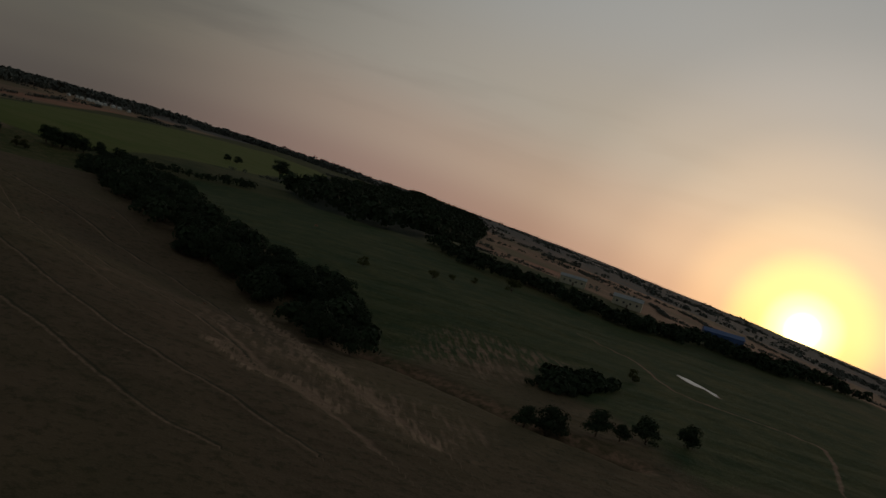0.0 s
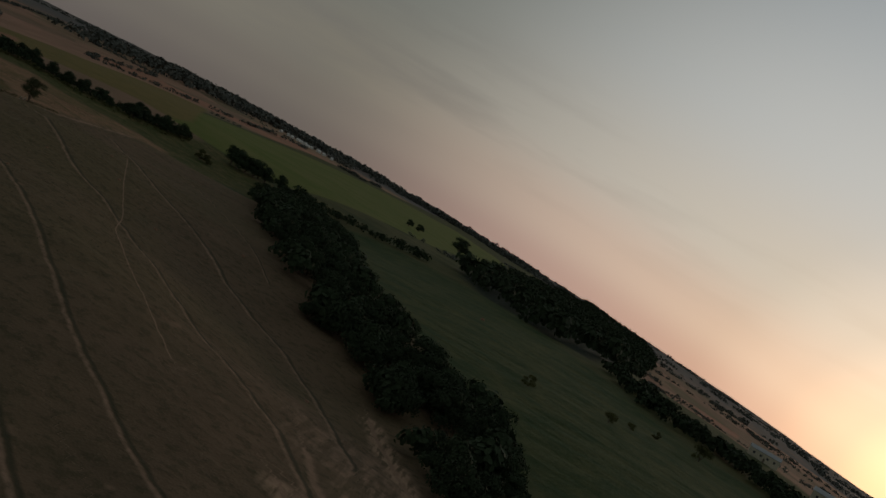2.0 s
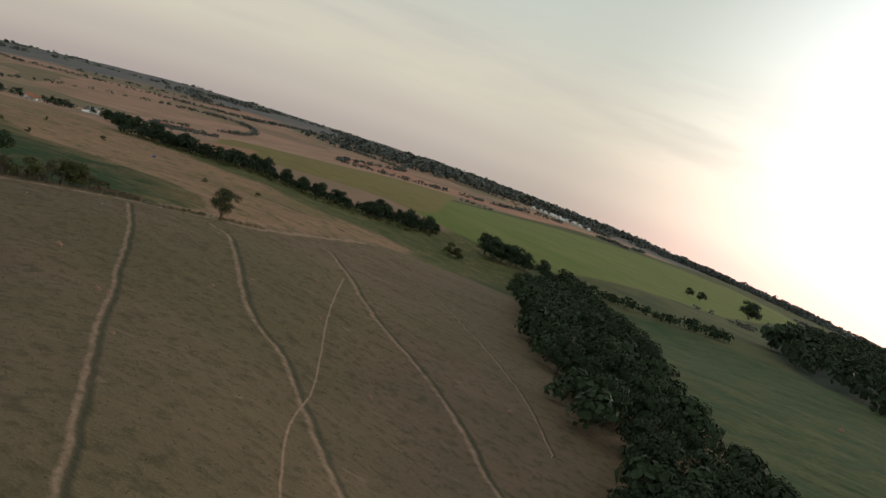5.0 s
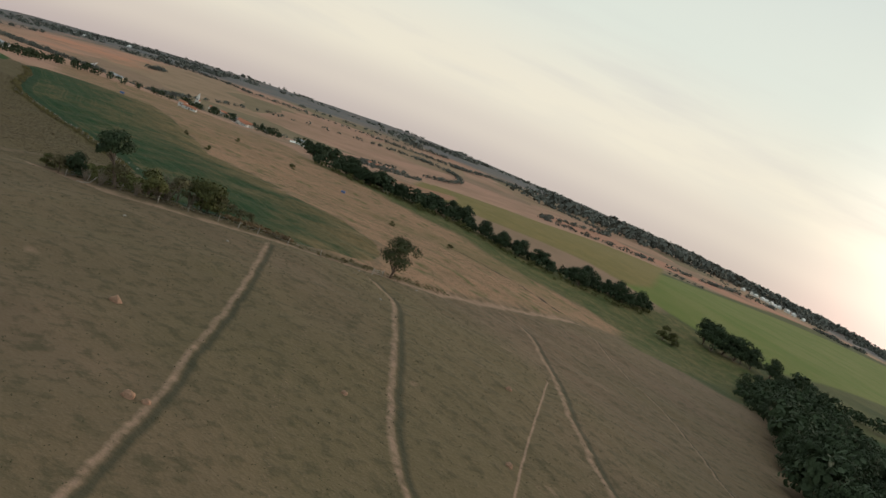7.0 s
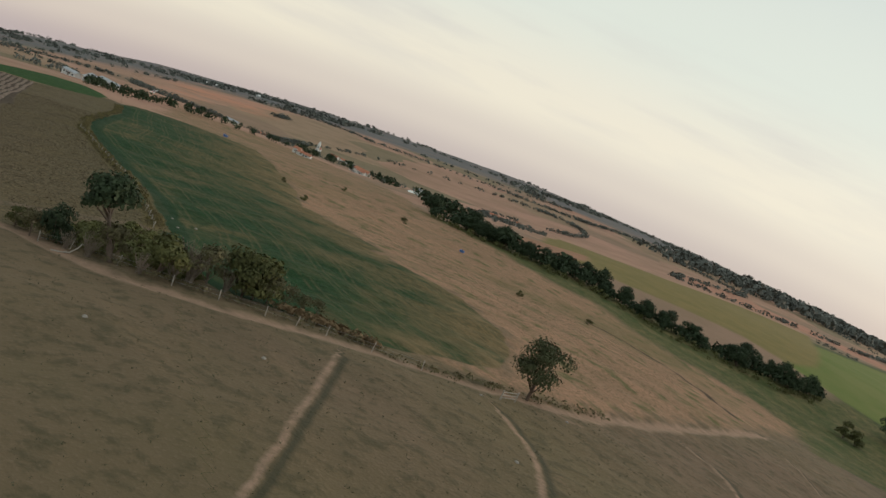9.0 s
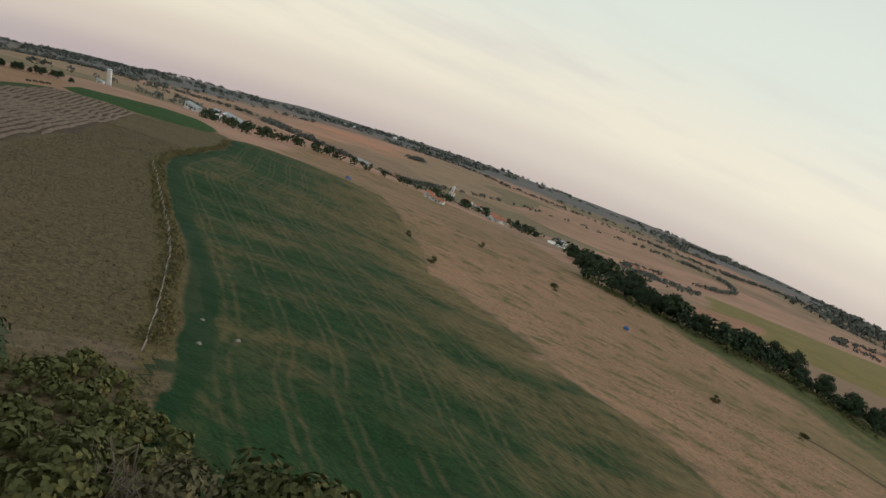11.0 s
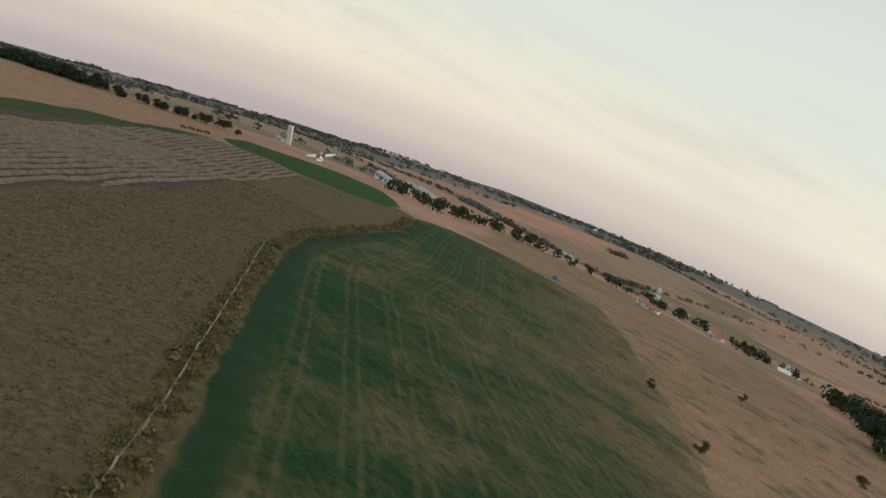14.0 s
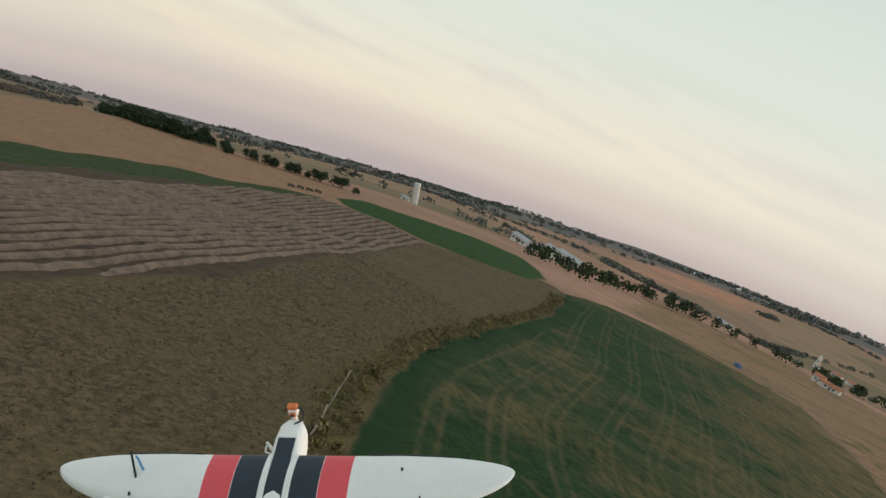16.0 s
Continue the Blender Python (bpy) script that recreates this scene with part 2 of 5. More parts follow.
FIELDS = {
    "crop": ((-191, 278), (-195, 272), (-199, 265), (-210, 266), (-219, 272), (-224, 274), (-230, 277), (-236, 281), (-246, 285), (-263, 291), (-282, 297), (-305, 305), (-330, 315), (-340, 320), (-349, 326), (-365, 337), (-389, 353), (-409, 364), (-428, 373), (-440, 389), (-440, 410), (-407, 415), (-370, 396), (-341, 379), (-323, 370), (-292, 348), (-276, 343), (-260, 337), (-247, 332), (-245, 326), (-233, 327), (-223, 327), (-210, 321), (-200, 312), (-192, 300), (-191, 286)),
    "stubble": ((-219, 272), (-210, 266), (-199, 265), (-201, 259), (-206, 254), (-212, 251), (-224, 240), (-224, 274), (-230, 277), (-236, 281), (-246, 285), (-263, 291), (-282, 297), (-305, 305), (-330, 315), (-340, 320), (-349, 326), (-365, 337), (-389, 353), (-409, 364), (-428, 373), (-433, 373), (-436, 371), (-430, 362), (-430, 353), (-429, 344), (-383, 321), (-357, 309), (-342, 303), (-335, 297), (-328, 292), (-322, 289), (-314, 284), (-306, 280), (-306, 262), (-260, 235), (-224, 240)),
    "hay": ((-429, 344), (-383, 321), (-357, 309), (-342, 303), (-335, 297), (-328, 292), (-322, 289), (-314, 284), (-306, 280), (-338, 266), (-363, 271), (-389, 279), (-407, 288), (-421, 299), (-438, 314), (-449, 326), (-449, 331), (-440, 339)),
    "verge": ((-352, 260), (-391, 263), (-419, 275), (-432, 286), (-442, 299), (-442, 309), (-449, 320), (-453, 330), (-449, 326), (-438, 314), (-421, 299), (-407, 288), (-389, 279), (-363, 271), (-338, 266)),
    "fallow": ((-436, 225), (-513, 230), (-540, 256), (-565, 272), (-539, 291), (-507, 308), (-493, 318), (-487, 332), (-474, 338), (-456, 331), (-449, 320), (-442, 309), (-442, 299), (-432, 286), (-419, 275), (-391, 263), (-352, 260)),
    "wedge": ((-458, 332), (-469, 340), (-468, 347), (-472, 360), (-476, 371), (-475, 382), (-456, 379), (-440, 374), (-429, 365), (-428, 356), (-431, 349), (-431, 345), (-441, 340), (-448, 333)),
    "straw": ((-191, 286), (-192, 300), (-200, 312), (-210, 321), (-223, 327), (-233, 327), (-245, 326), (-247, 332), (-260, 337), (-276, 343), (-292, 348), (-323, 370), (-341, 379), (-370, 396), (-407, 415), (-440, 410), (-452, 398), (-500, 430), (-690, 555), (-619, 511), (-617, 546), (-621, 589), (-590, 604), (-481, 554), (-379, 472), (-336, 467), (-307, 465), (-292, 478), (-272, 473), (-254, 481), (-240, 494), (-222, 494), (-194, 376), (-188, 336), (-185, 317), (-184, 304), (-185, 297)),
    "rough": ((-372, 460), (-338, 465), (-307, 466), (-292, 479), (-272, 474), (-254, 482), (-240, 494), (-222, 490), (-204, 450), (-188, 480), (-186, 580), (-240, 588), (-262, 548), (-300, 512), (-340, 486)),
    "cut": ((-386, 540), (-378, 562), (-372, 584), (-356, 560), (-350, 530), (-350, 510)),
    "scar": ((-1391, 925), (-1784, 1252), (-1487, 1172), (-1434, 1204), (-1228, 989), (-1221, 904), (-1219, 852)),
    "bright": ((-355, 852), (-388, 1066), (-380, 1270), (-353, 1507), (-302, 1766), (-230, 2129), (-114, 1979), (-75, 1667), (-107, 1126), (-122, 836), (-156, 712), (-183, 632), (-194, 598), (-233, 588), (-272, 590)),
    "yellow": ((-736, 1072), (-590, 1074), (-553, 1148), (-471, 1154), (-271, 625), (-270, 592), (-292, 590), (-312, 571), (-329, 551), (-346, 543), (-361, 529)),
    "forest": ((-87, 1121), (-18, 1823), (255, 3812), (390, 3091), (211, 1623), (24, 588), (-1, 490), (-15, 500), (-44, 495), (-63, 551), (-84, 639)),
    "meadow": ((-145, 561), (-125, 576), (-89, 566), (-62, 550), (-38, 523), (29, 374), (52, 367), (74, 357), (98, 356), (121, 341), (153, 341), (159, 307), (85, 187), (26, 143), (23, 178), (4, 218), (-26, 189), (-33, 208), (-46, 253), (-61, 282), (-80, 318), (-107, 382)),
    "east": ((-225, 480), (-255, 620), (-400, 900), (-420, 1500), (-300, 2600), (300, 3000), (120, 1200), (60, 600), (120, 430), (220, 420), (200, 150), (60, 120), (0, 300), (-60, 440)),
}


def away_from(line, x, y, closed=False):
    """Distance of points from a broken line; negative inside a closed one."""
    pts = list(line) + ([line[0]] if closed else [])
    best = np.full(x.shape, 1e9)
    inside = np.zeros(x.shape, bool)
    for (ax, ay), (bx, by) in zip(pts, pts[1:]):
        dx, dy = bx - ax, by - ay
        k = np.clip(((x - ax) * dx + (y - ay) * dy) / (dx * dx + dy * dy), 0, 1)
        best = np.minimum(best, np.hypot(x - ax - k * dx, y - ay - k * dy))
        if closed and dy:
            cross = ((ay > y) != (by > y)) & (x < (y - ay) * dx / dy + ax)
            inside ^= cross
    return np.where(inside, -best, best)


def beside(line, x, y, scale=1.0):
    """Distance of points from a broken line, positive on its left and negative on its right."""
    best, sign = np.full(x.shape, 1e9), np.ones(x.shape)
    for (ax, ay), (bx, by) in zip(line, line[1:]):
        dx, dy = bx - ax, by - ay
        k = np.clip(((x - ax) * dx + (y - ay) * dy) / (dx * dx + dy * dy), 0, 1)
        d = np.hypot(x - ax - k * dx, y - ay - k * dy)
        near = d < best
        best = np.where(near, d, best)
        sign = np.where(near, np.sign(dx * (y - ay) - dy * (x - ax)), sign)
    return best * sign * scale


def rounded(line):
    """The line with its corners cut twice."""
    for _ in range(2):
        cut = [line[0]]
        for (ax, ay), (bx, by) in zip(line, line[1:]):
            cut += [(ax * 0.75 + bx * 0.25, ay * 0.75 + by * 0.25), (ax * 0.25 + bx * 0.75, ay * 0.25 + by * 0.75)]
        line = cut + [line[-1]]
    return line


def nearest(a, b):
    return np.where(np.abs(b) < np.abs(a), b, a)


def swell(x, y, size, seed):
    """Soft rolling noise from a few crossed waves, about -1 to 1."""
    g = np.random.RandomState(seed)
    total = np.zeros(np.shape(x))
    for k in range(7):
        a, q, f = g.uniform(0, math.pi), g.uniform(0, 6.28), g.uniform(0.6, 1.9) * 6.283 / size
        total = total + np.sin((x * math.cos(a) + y * math.sin(a)) * f + q)
    return total / 4.5


def land(x, y, banks=True):
    """Height of the ground."""
    x, y = np.asarray(x, float), np.asarray(y, float)
    dx, dy = x - CENTRE[0], y - CENTRE[1]
    r, a = np.hypot(dx, dy), np.arctan2(-dx, dy)
    slope = FALL[0] + sum(FALL[2 * k - 1] * np.cos(k * a) + FALL[2 * k] * np.sin(k * a) for k in (1, 2, 3, 4))
    s = np.clip(r / 900, 0, 1)
    z = -38.0 + r * slope * s * s * (3 - 2 * s)
    for hx, hy, up, wide in HILLS:
        z = z + up * np.exp(-((x - hx) ** 2 + (y - hy) ** 2) / (2 * wide * wide))
    far = np.clip((r - 1300) / 2200, 0, 1)
    z = z + far * (9 * swell(x, y, 900, 3) + 4 * swell(x, y, 330, 4))
    for px, py, lx, ly, turn in PONDS:
        c, q = math.cos(radians(turn)), math.sin(radians(turn))
        u, v = ((x - px) * c + (y - py) * q) / lx, (-(x - px) * q + (y - py) * c) / ly
        level = POND_LEVEL.get((px, py))
        if level is not None:
            w = np.clip(1.9 - np.hypot(u, v), 0, 1) ** 0.7
            z = z * (1 - w) + (level - 0.5) * w
    if banks:
        near = np.exp(-(np.maximum(r - 250, 0) / 80) ** 2)
        z = z + near * (0.25 * swell(x, y, 23, 7) + 0.10 * swell(x, y, 7, 8))
        for name, line in TERRACES.items():
            d = away_from(rounded(line), x, y)
            z = z + 0.10 * np.exp(-(d / 0.7) ** 2) - 0.08 * np.exp(-((d - 1.1) / 0.7) ** 2)
        z = z - 2.6 * np.exp(-(away_from(GULLY, x, y) / 3.6) ** 2)
        for name, line in FOOTPATHS.items():
            z = z - 0.22 * np.exp(-(away_from(rounded(line), x, y) / 1.0) ** 2)
    return z


POND_LEVEL = {}
for pond in PONDS:
    POND_LEVEL[pond[:2]] = float(land(pond[0], pond[1], False))


def ground_z(x, y):
    return float(land(x, y))


def graded(low, high, step, reach, grow):
    core = list(np.arange(low, high + step, step))
    left, right, d = [], [], step
    while low - sum(left) > -reach:
        d *= grow
        left.append(d)
    d = step
    while high + sum(right) < reach:
        d *= grow
        right.append(d)
    return np.array(list(low - np.cumsum(left))[::-1] + core + list(core[-1] + np.cumsum(right)))


def ground_mesh():
    xs = graded(-460, -30, 0.8, 4700, 1.045)
    ys = graded(105, 390, 0.8, 4700, 1.045)
    gx, gy = np.meshgrid(xs, ys)
    gz = land(gx, gy)
    me = bpy.data.meshes.new("ground")
    nx, ny = len(xs), len(ys)
    me.vertices.add(nx * ny)
    me.vertices.foreach_set("co", np.stack([gx, gy, gz], -1).astype(np.float32).ravel())
    i = np.arange(nx * ny).reshape(ny, nx)
    quads = np.stack([i[:-1, :-1], i[:-1, 1:], i[1:, 1:], i[1:, :-1]], -1).reshape(-1, 4)
    me.loops.add(quads.size)
    me.loops.foreach_set("vertex_index", quads.ravel().astype(np.int32))
    me.polygons.add(len(quads))
    me.polygons.foreach_set("loop_start", np.arange(0, quads.size, 4).astype(np.int32))
    me.polygons.foreach_set("use_smooth", np.ones(len(quads), bool))
    me.update(calc_edges=True)

    def store(name, values):
        me.attributes.new(name, "FLOAT", "POINT").data.foreach_set("value", np.clip(values, -60, 60).astype(np.float32).ravel())

    for name, line in FIELDS.items():
        store(name, away_from(line, gx, gy, True))
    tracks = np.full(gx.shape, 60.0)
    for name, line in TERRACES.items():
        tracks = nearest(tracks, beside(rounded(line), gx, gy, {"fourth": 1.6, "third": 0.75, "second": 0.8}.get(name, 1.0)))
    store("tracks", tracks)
    lanes = np.full(gx.shape, 60.0)
    for name, line in FOOTPATHS.items():
        if name != "drain":
            lanes = nearest(lanes, beside(rounded(line), gx, gy, {"cross": 4.0, "lane": 0.48}.get(name, 0.85)))
    store("lanes", lanes)
    store("drain", beside(FOOTPATHS["drain"], gx, gy))
    store("hedge", beside(HEDGE_LINE, gx, gy))
    banks = np.full(gx.shape, 60.0)
    for px, py, lx, ly, turn in PONDS:
        c, q = math.cos(radians(turn)), math.sin(radians(turn))
        u, v = ((gx - px) * c + (gy - py) * q) / lx, (-(gx - px) * q + (gy - py) * c) / ly
        banks = np.minimum(banks, np.hypot(u, v) * 10 - 10)
    store("banks", banks)
    washed = np.minimum(away_from(((-56, 178), (-40, 150), (-24, 138)), gx, gy) - 9, away_from(((-8, 205), (0, 230), (12, 226)), gx, gy) - 12)
    store("washed", washed)
    store("wash", np.minimum(away_from(FOOTPATHS["wash_one"], gx, gy), away_from(FOOTPATHS["wash_three"], gx, gy)))
    store("gully", away_from(GULLY, gx, gy))
    store("tram", away_from(rounded(((-188, 262), (-224, 274), (-230, 278), (-236, 281), (-246, 285), (-264, 292), (-283, 299), (-303, 306), (-330, 315), (-339, 320), (-349, 327), (-364, 337), (-395, 353), (-428, 372))), gx, gy))
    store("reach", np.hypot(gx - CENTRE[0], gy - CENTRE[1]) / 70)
    return me


def ground_material():
    m = bpy.data.materials.new("farmland")
    m.use_nodes = True
    tree = m.node_tree
    link = tree.links.new
    shade = tree.nodes["Principled BSDF"]
    shade.inputs["Roughness"].default_value = 0.95
    shade.inputs["Specular IOR Level"].default_value = 0.1
    where = node(tree, "ShaderNodeTexCoord")

    def noise_of(scale, detail=4, stretch=None, turn=0.0, rough=0.6):
        n = node(tree, "ShaderNodeTexNoise")
        n.inputs["Scale"].default_value = scale
        n.inputs["Detail"].default_value = detail
        n.inputs["Roughness"].default_value = rough
        if stretch:
            mp = node(tree, "ShaderNodeMapping")
            mp.inputs["Rotation"].default_value = (0, 0, turn)
            mp.inputs["Scale"].default_value = stretch
            link(where.outputs["Object"], mp.inputs[0])
            link(mp.outputs[0], n.inputs["Vector"])
        else:
            link(where.outputs["Object"], n.inputs["Vector"])
        return n.outputs[0]

    def blend(fac, a, b):
        mix = node(tree, "ShaderNodeMix")
        mix.data_type = "RGBA"
        for socket, value in ((0, fac), (6, a), (7, b)):
            if isinstance(value, tuple):
                grey = 0.3 * value[0] + 0.55 * value[1] + 0.15 * value[2]
                mix.inputs[socket].default_value = (*(max(0.004, grey + (c - grey) * 1.2) * 0.95 for c in value), 1)
            elif isinstance(value, float):
                mix.inputs[socket].default_value = value
            else:
                link(value, mix.inputs[socket])
        return mix.outputs[2]

    def span(value, low, high, to_low=0.0, to_high=1.0):
        r = node(tree, "ShaderNodeMapRange", in_1=low, in_2=high, in_3=to_low, in_4=to_high)
        link(value, r.inputs[0])
        return r.outputs[0]

    def attr(name):
        n = node(tree, "ShaderNodeAttribute")
        n.attribute_name = name
        return n.outputs["Fac"]

    def calc(op, a, b):
        n = node(tree, "ShaderNodeMath", operation=op)
        for k, value in ((0, a), (1, b)):
            if isinstance(value, (int, float)):
                n.inputs[k].default_value = value
            else:
                link(value, n.inputs[k])
        return n.outputs[0]

    def across(name, ragged):
        d = calc("ADD", attr(name), calc("MULTIPLY", edge, ragged))
        return calc("ABSOLUTE", d, 0.0)

    broad, patch, tuft, grain = noise_of(0.012, 5), noise_of(0.09, 5), noise_of(0.7, 4), noise_of(3.0, 3)
    edge = calc("SUBTRACT", noise_of(0.25, 7, rough=0.68), 0.5)

    def inside(name, ragged=2.5, soft=0.5):
        d = calc("ADD", attr(name), calc("MULTIPLY", edge, ragged))
        return span(d, soft, -soft)

    # grazed pasture
    pasture = blend(span(patch, 0.35, 0.7), (0.144, 0.104, 0.071), (0.194, 0.134, 0.094))
    pasture = blend(span(broad, 0.4, 0.62), pasture, (0.152, 0.117, 0.072))
    pasture = blend(span(tuft, 0.50, 0.66, 0.0, 0.55), pasture, (0.066, 0.060, 0.036))
    pasture = blend(span(grain, 0.52, 0.72, 0.0, 0.6), pasture, (0.198, 0.145, 0.100))
    pasture = blend(span(noise_of(0.35, 4), 0.54, 0.68, 0.0, 0.5), pasture, (0.090, 0.076, 0.047))
    pasture = blend(span(noise_of(0.16, 3), 0.68, 0.76, 0.0, 0.8), pasture, (0.278, 0.185, 0.133))
    # far country: a patchwork of dry and green fields
    cells = node(tree, "ShaderNodeTexVoronoi")
    cells.inputs["Scale"].default_value = 0.0060
    cells.inputs["Randomness"].default_value = 0.9
    bent = node(tree, "ShaderNodeVectorMath", operation="ADD")
    wob = node(tree, "ShaderNodeTexNoise")
    wob.inputs["Scale"].default_value = 0.004
    link(where.outputs["Object"], wob.inputs["Vector"])
    wide = node(tree, "ShaderNodeVectorMath", operation="SCALE")
    wide.inputs[3].default_value = 160.0
    link(wob.outputs["Color"], wide.inputs[0])
    link(where.outputs["Object"], bent.inputs[0])
    link(wide.outputs[0], bent.inputs[1])
    link(bent.outputs[0], cells.inputs["Vector"])
    pick = node(tree, "ShaderNodeSeparateColor")
    link(cells.outputs["Color"], pick.inputs[0])
    r = node(tree, "ShaderNodeValToRGB")
    r.color_ramp.interpolation = "CONSTANT"
    tones = ((0.0, (0.40, 0.225, 0.150)), (0.25, (0.30, 0.185, 0.122)), (0.45, (0.34, 0.215, 0.135)), (0.60, (0.43, 0.235, 0.160)), (0.8, (0.23, 0.165, 0.098)), (0.94, (0.45, 0.215, 0.140)))
    while len(r.color_ramp.elements) < len(tones):
        r.color_ramp.elements.new(0.5)
    for e, (at, colour) in zip(r.color_ramp.elements, tones):
        e.position, e.color = at, (*colour, 1)
    link(pick.outputs[0], r.inputs[0])
    country = blend(span(noise_of(0.02, 5), 0.4, 0.7, 0.0, 0.4), r.outputs[0], (0.12, 0.10, 0.06))
    colour = blend(span(calc("ADD", attr("reach"), calc("MULTIPLY", broad, 1.5)), 4.6, 5.6), pasture, country)
    # woods close the distance; part of the grey is haze put into the colour
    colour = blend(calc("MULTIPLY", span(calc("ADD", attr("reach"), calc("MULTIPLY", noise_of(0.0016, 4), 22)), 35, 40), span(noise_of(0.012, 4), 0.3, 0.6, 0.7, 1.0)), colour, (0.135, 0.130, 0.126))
    colour = blend(inside("east", 20, 8), colour, blend(span(noise_of(0.03, 5), 0.38, 0.62), (0.070, 0.078, 0.040), (0.120, 0.112, 0.058)))
    colour = blend(inside("forest", 14, 5), colour, (0.030, 0.036, 0.026))
    # the farm's own fields
    field = blend(span(patch, 0.35, 0.65), (0.052, 0.075, 0.036), (0.10, 0.105, 0.05))
    field = blend(span(noise_of(0.5, 5), 0.5, 0.66, 0.0, 0.5), field, (0.034, 0.050, 0.024))
    colour = blend(inside("meadow", 8, 4), colour, field)
    colour = blend(inside("bright", 6, 2), colour, blend(span(noise_of(0.03, 5), 0.35, 0.65), (0.128, 0.156, 0.052), (0.178, 0.182, 0.074)))
    colour = blend(inside("yellow", 5, 2), colour, blend(span(patch, 0.35, 0.65), (0.235, 0.178, 0.085), (0.185, 0.150, 0.070)))
    straw = blend(span(noise_of(0.10, 6, rough=0.7), 0.38, 0.62), (0.365, 0.222, 0.152), (0.275, 0.174, 0.117))
    straw = blend(span(broad, 0.52, 0.66, 0.0, 0.6), straw, (0.15, 0.125, 0.062))
    straw = blend(span(noise_of(1.6, 5, rough=0.68), 0.46, 0.64, 0.0, 0.7), straw, (0.140, 0.100, 0.054))
    straw = blend(span(noise_of(0.18, 5), 0.53, 0.64, 0.0, 0.75), straw, (0.090, 0.098, 0.042))
    straw = blend(span(noise_of(0.4, 4), 0.62, 0.72, 0.0, 0.6), straw, (0.36, 0.24, 0.155))
    colour = blend(inside("straw", 24, 2.6), colour, straw)
    weedy = blend(span(noise_of(0.12, 6, rough=0.7), 0.38, 0.62), (0.075, 0.088, 0.036), (0.165, 0.132, 0.070))
    colour = blend(inside("rough", 14, 3), colour, blend(span(noise_of(0.7, 5), 0.48, 0.66, 0.0, 0.7), weedy, (0.045, 0.055, 0.026)))
    red = noise_of(0.012, 6, (1.0, 1.0, 1), 0.0, 0.7)
    colour = blend(calc("MULTIPLY", inside("scar", 160, 30), span(red, 0.44, 0.60)), colour, (0.50, 0.255, 0.175))
    for name, soft in (("cut", 1.5),):
        colour = blend(inside(name, soft * 4, soft), colour, blend(span(patch, 0.35, 0.65), (0.36, 0.20, 0.135), (0.29, 0.175, 0.118)))
    swirl, mottle = noise_of(0.045, 5), noise_of(0.22, 4)
    crop = blend(span(swirl, 0.46, 0.62), (0.022, 0.053, 0.020), (0.132, 0.106, 0.055))
    crop = blend(span(mottle, 0.42, 0.62, 0.0, 0.8), crop, (0.024, 0.050, 0.019))
    crop = blend(span(noise_of(0.30, 6, (0.45, 1.1, 1), -0.15, 0.66), 0.54, 0.64, 0.0, 0.6), crop, (0.125, 0.098, 0.054))
    crop = blend(calc("MULTIPLY", span(noise_of(0.07, 7, rough=0.66), 0.42, 0.56), span(attr("tram"), 14, 40, 0.0, 0.9)), crop, (0.185, 0.130, 0.072))
    crop = blend(span(noise_of(1.5, 5, (0.5, 1.2, 1), -0.15), 0.42, 0.64, 0.0, 0.65), crop, (0.011, 0.027, 0.011))
    crop = blend(span(noise_of(4.0, 3), 0.52, 0.72, 0.0, 0.35), crop, (0.10, 0.098, 0.048))
    crop = blend(calc("MULTIPLY", span(attr("straw"), 13, 0.5), span(noise_of(0.16, 6, rough=0.66), 0.40, 0.62)), crop, (0.200, 0.142, 0.082))
    row = calc("MODULO", calc("ADD", attr("tram"), calc("MULTIPLY", calc("SUBTRACT", noise_of(0.05, 2), 0.5), 0.9)), 4.1)
    for centre in (2.0, 3.05):
        line = span(calc("ABSOLUTE", calc("SUBTRACT", row, centre), 0.0), 0.30, 0.05)
        crop = blend(calc("MULTIPLY", line, calc("MULTIPLY", span(noise_of(0.5, 5, rough=0.7), 0.40, 0.58, 0.05, 0.42), span(attr("tram"), 46, 24, 0.25, 1.0))), crop, (0.165, 0.122, 0.072))
    colour = blend(inside("crop", 2.2, 0.18), colour, crop)
    rough = blend(span(noise_of(2.4, 4), 0.38, 0.62), (0.062, 0.049, 0.029), (0.162, 0.121, 0.072))
    rough = blend(span(noise_of(7.0, 3), 0.45, 0.7, 0.0, 0.6), rough, (0.215, 0.152, 0.104))
    rough = blend(span(noise_of(1.0, 3), 0.52, 0.66, 0.0, 0.55), rough, (0.048, 0.042, 0.023))
    rough = blend(span(patch, 0.48, 0.68, 0.0, 0.5), rough, (0.140, 0.104, 0.060))
    rough = blend(span(across("hedge", 8), 14, 3, 0.0, 0.3), rough, blend(span(noise_of(2.0, 5), 0.38, 0.62), (0.145, 0.118, 0.064), (0.085, 0.070, 0.038)))
    colour = blend(inside("stubble", 2.0, 0.25), colour, rough)
    colour = blend(inside("fallow", 1.0, 0.5), colour, blend(span(noise_of(0.4, 4, (0.2, 1.4, 1), -0.2), 0.35, 0.65), (0.350, 0.212, 0.142), (0.285, 0.174, 0.114)))
    colour = blend(inside("verge", 0.8, 0.35), colour, blend(span(tuft, 0.35, 0.65), (0.030, 0.049, 0.020), (0.066, 0.076, 0.034)))
    colour = blend(inside("wedge", 1.2, 0.5), colour, blend(span(tuft, 0.35, 0.65), (0.022, 0.054, 0.017), (0.050, 0.082, 0.028)))
    colour = blend(inside("hay", 1.0, 0.35), colour, blend(span(tuft, 0.35, 0.65), (0.066, 0.048, 0.035), (0.105, 0.076, 0.055)))
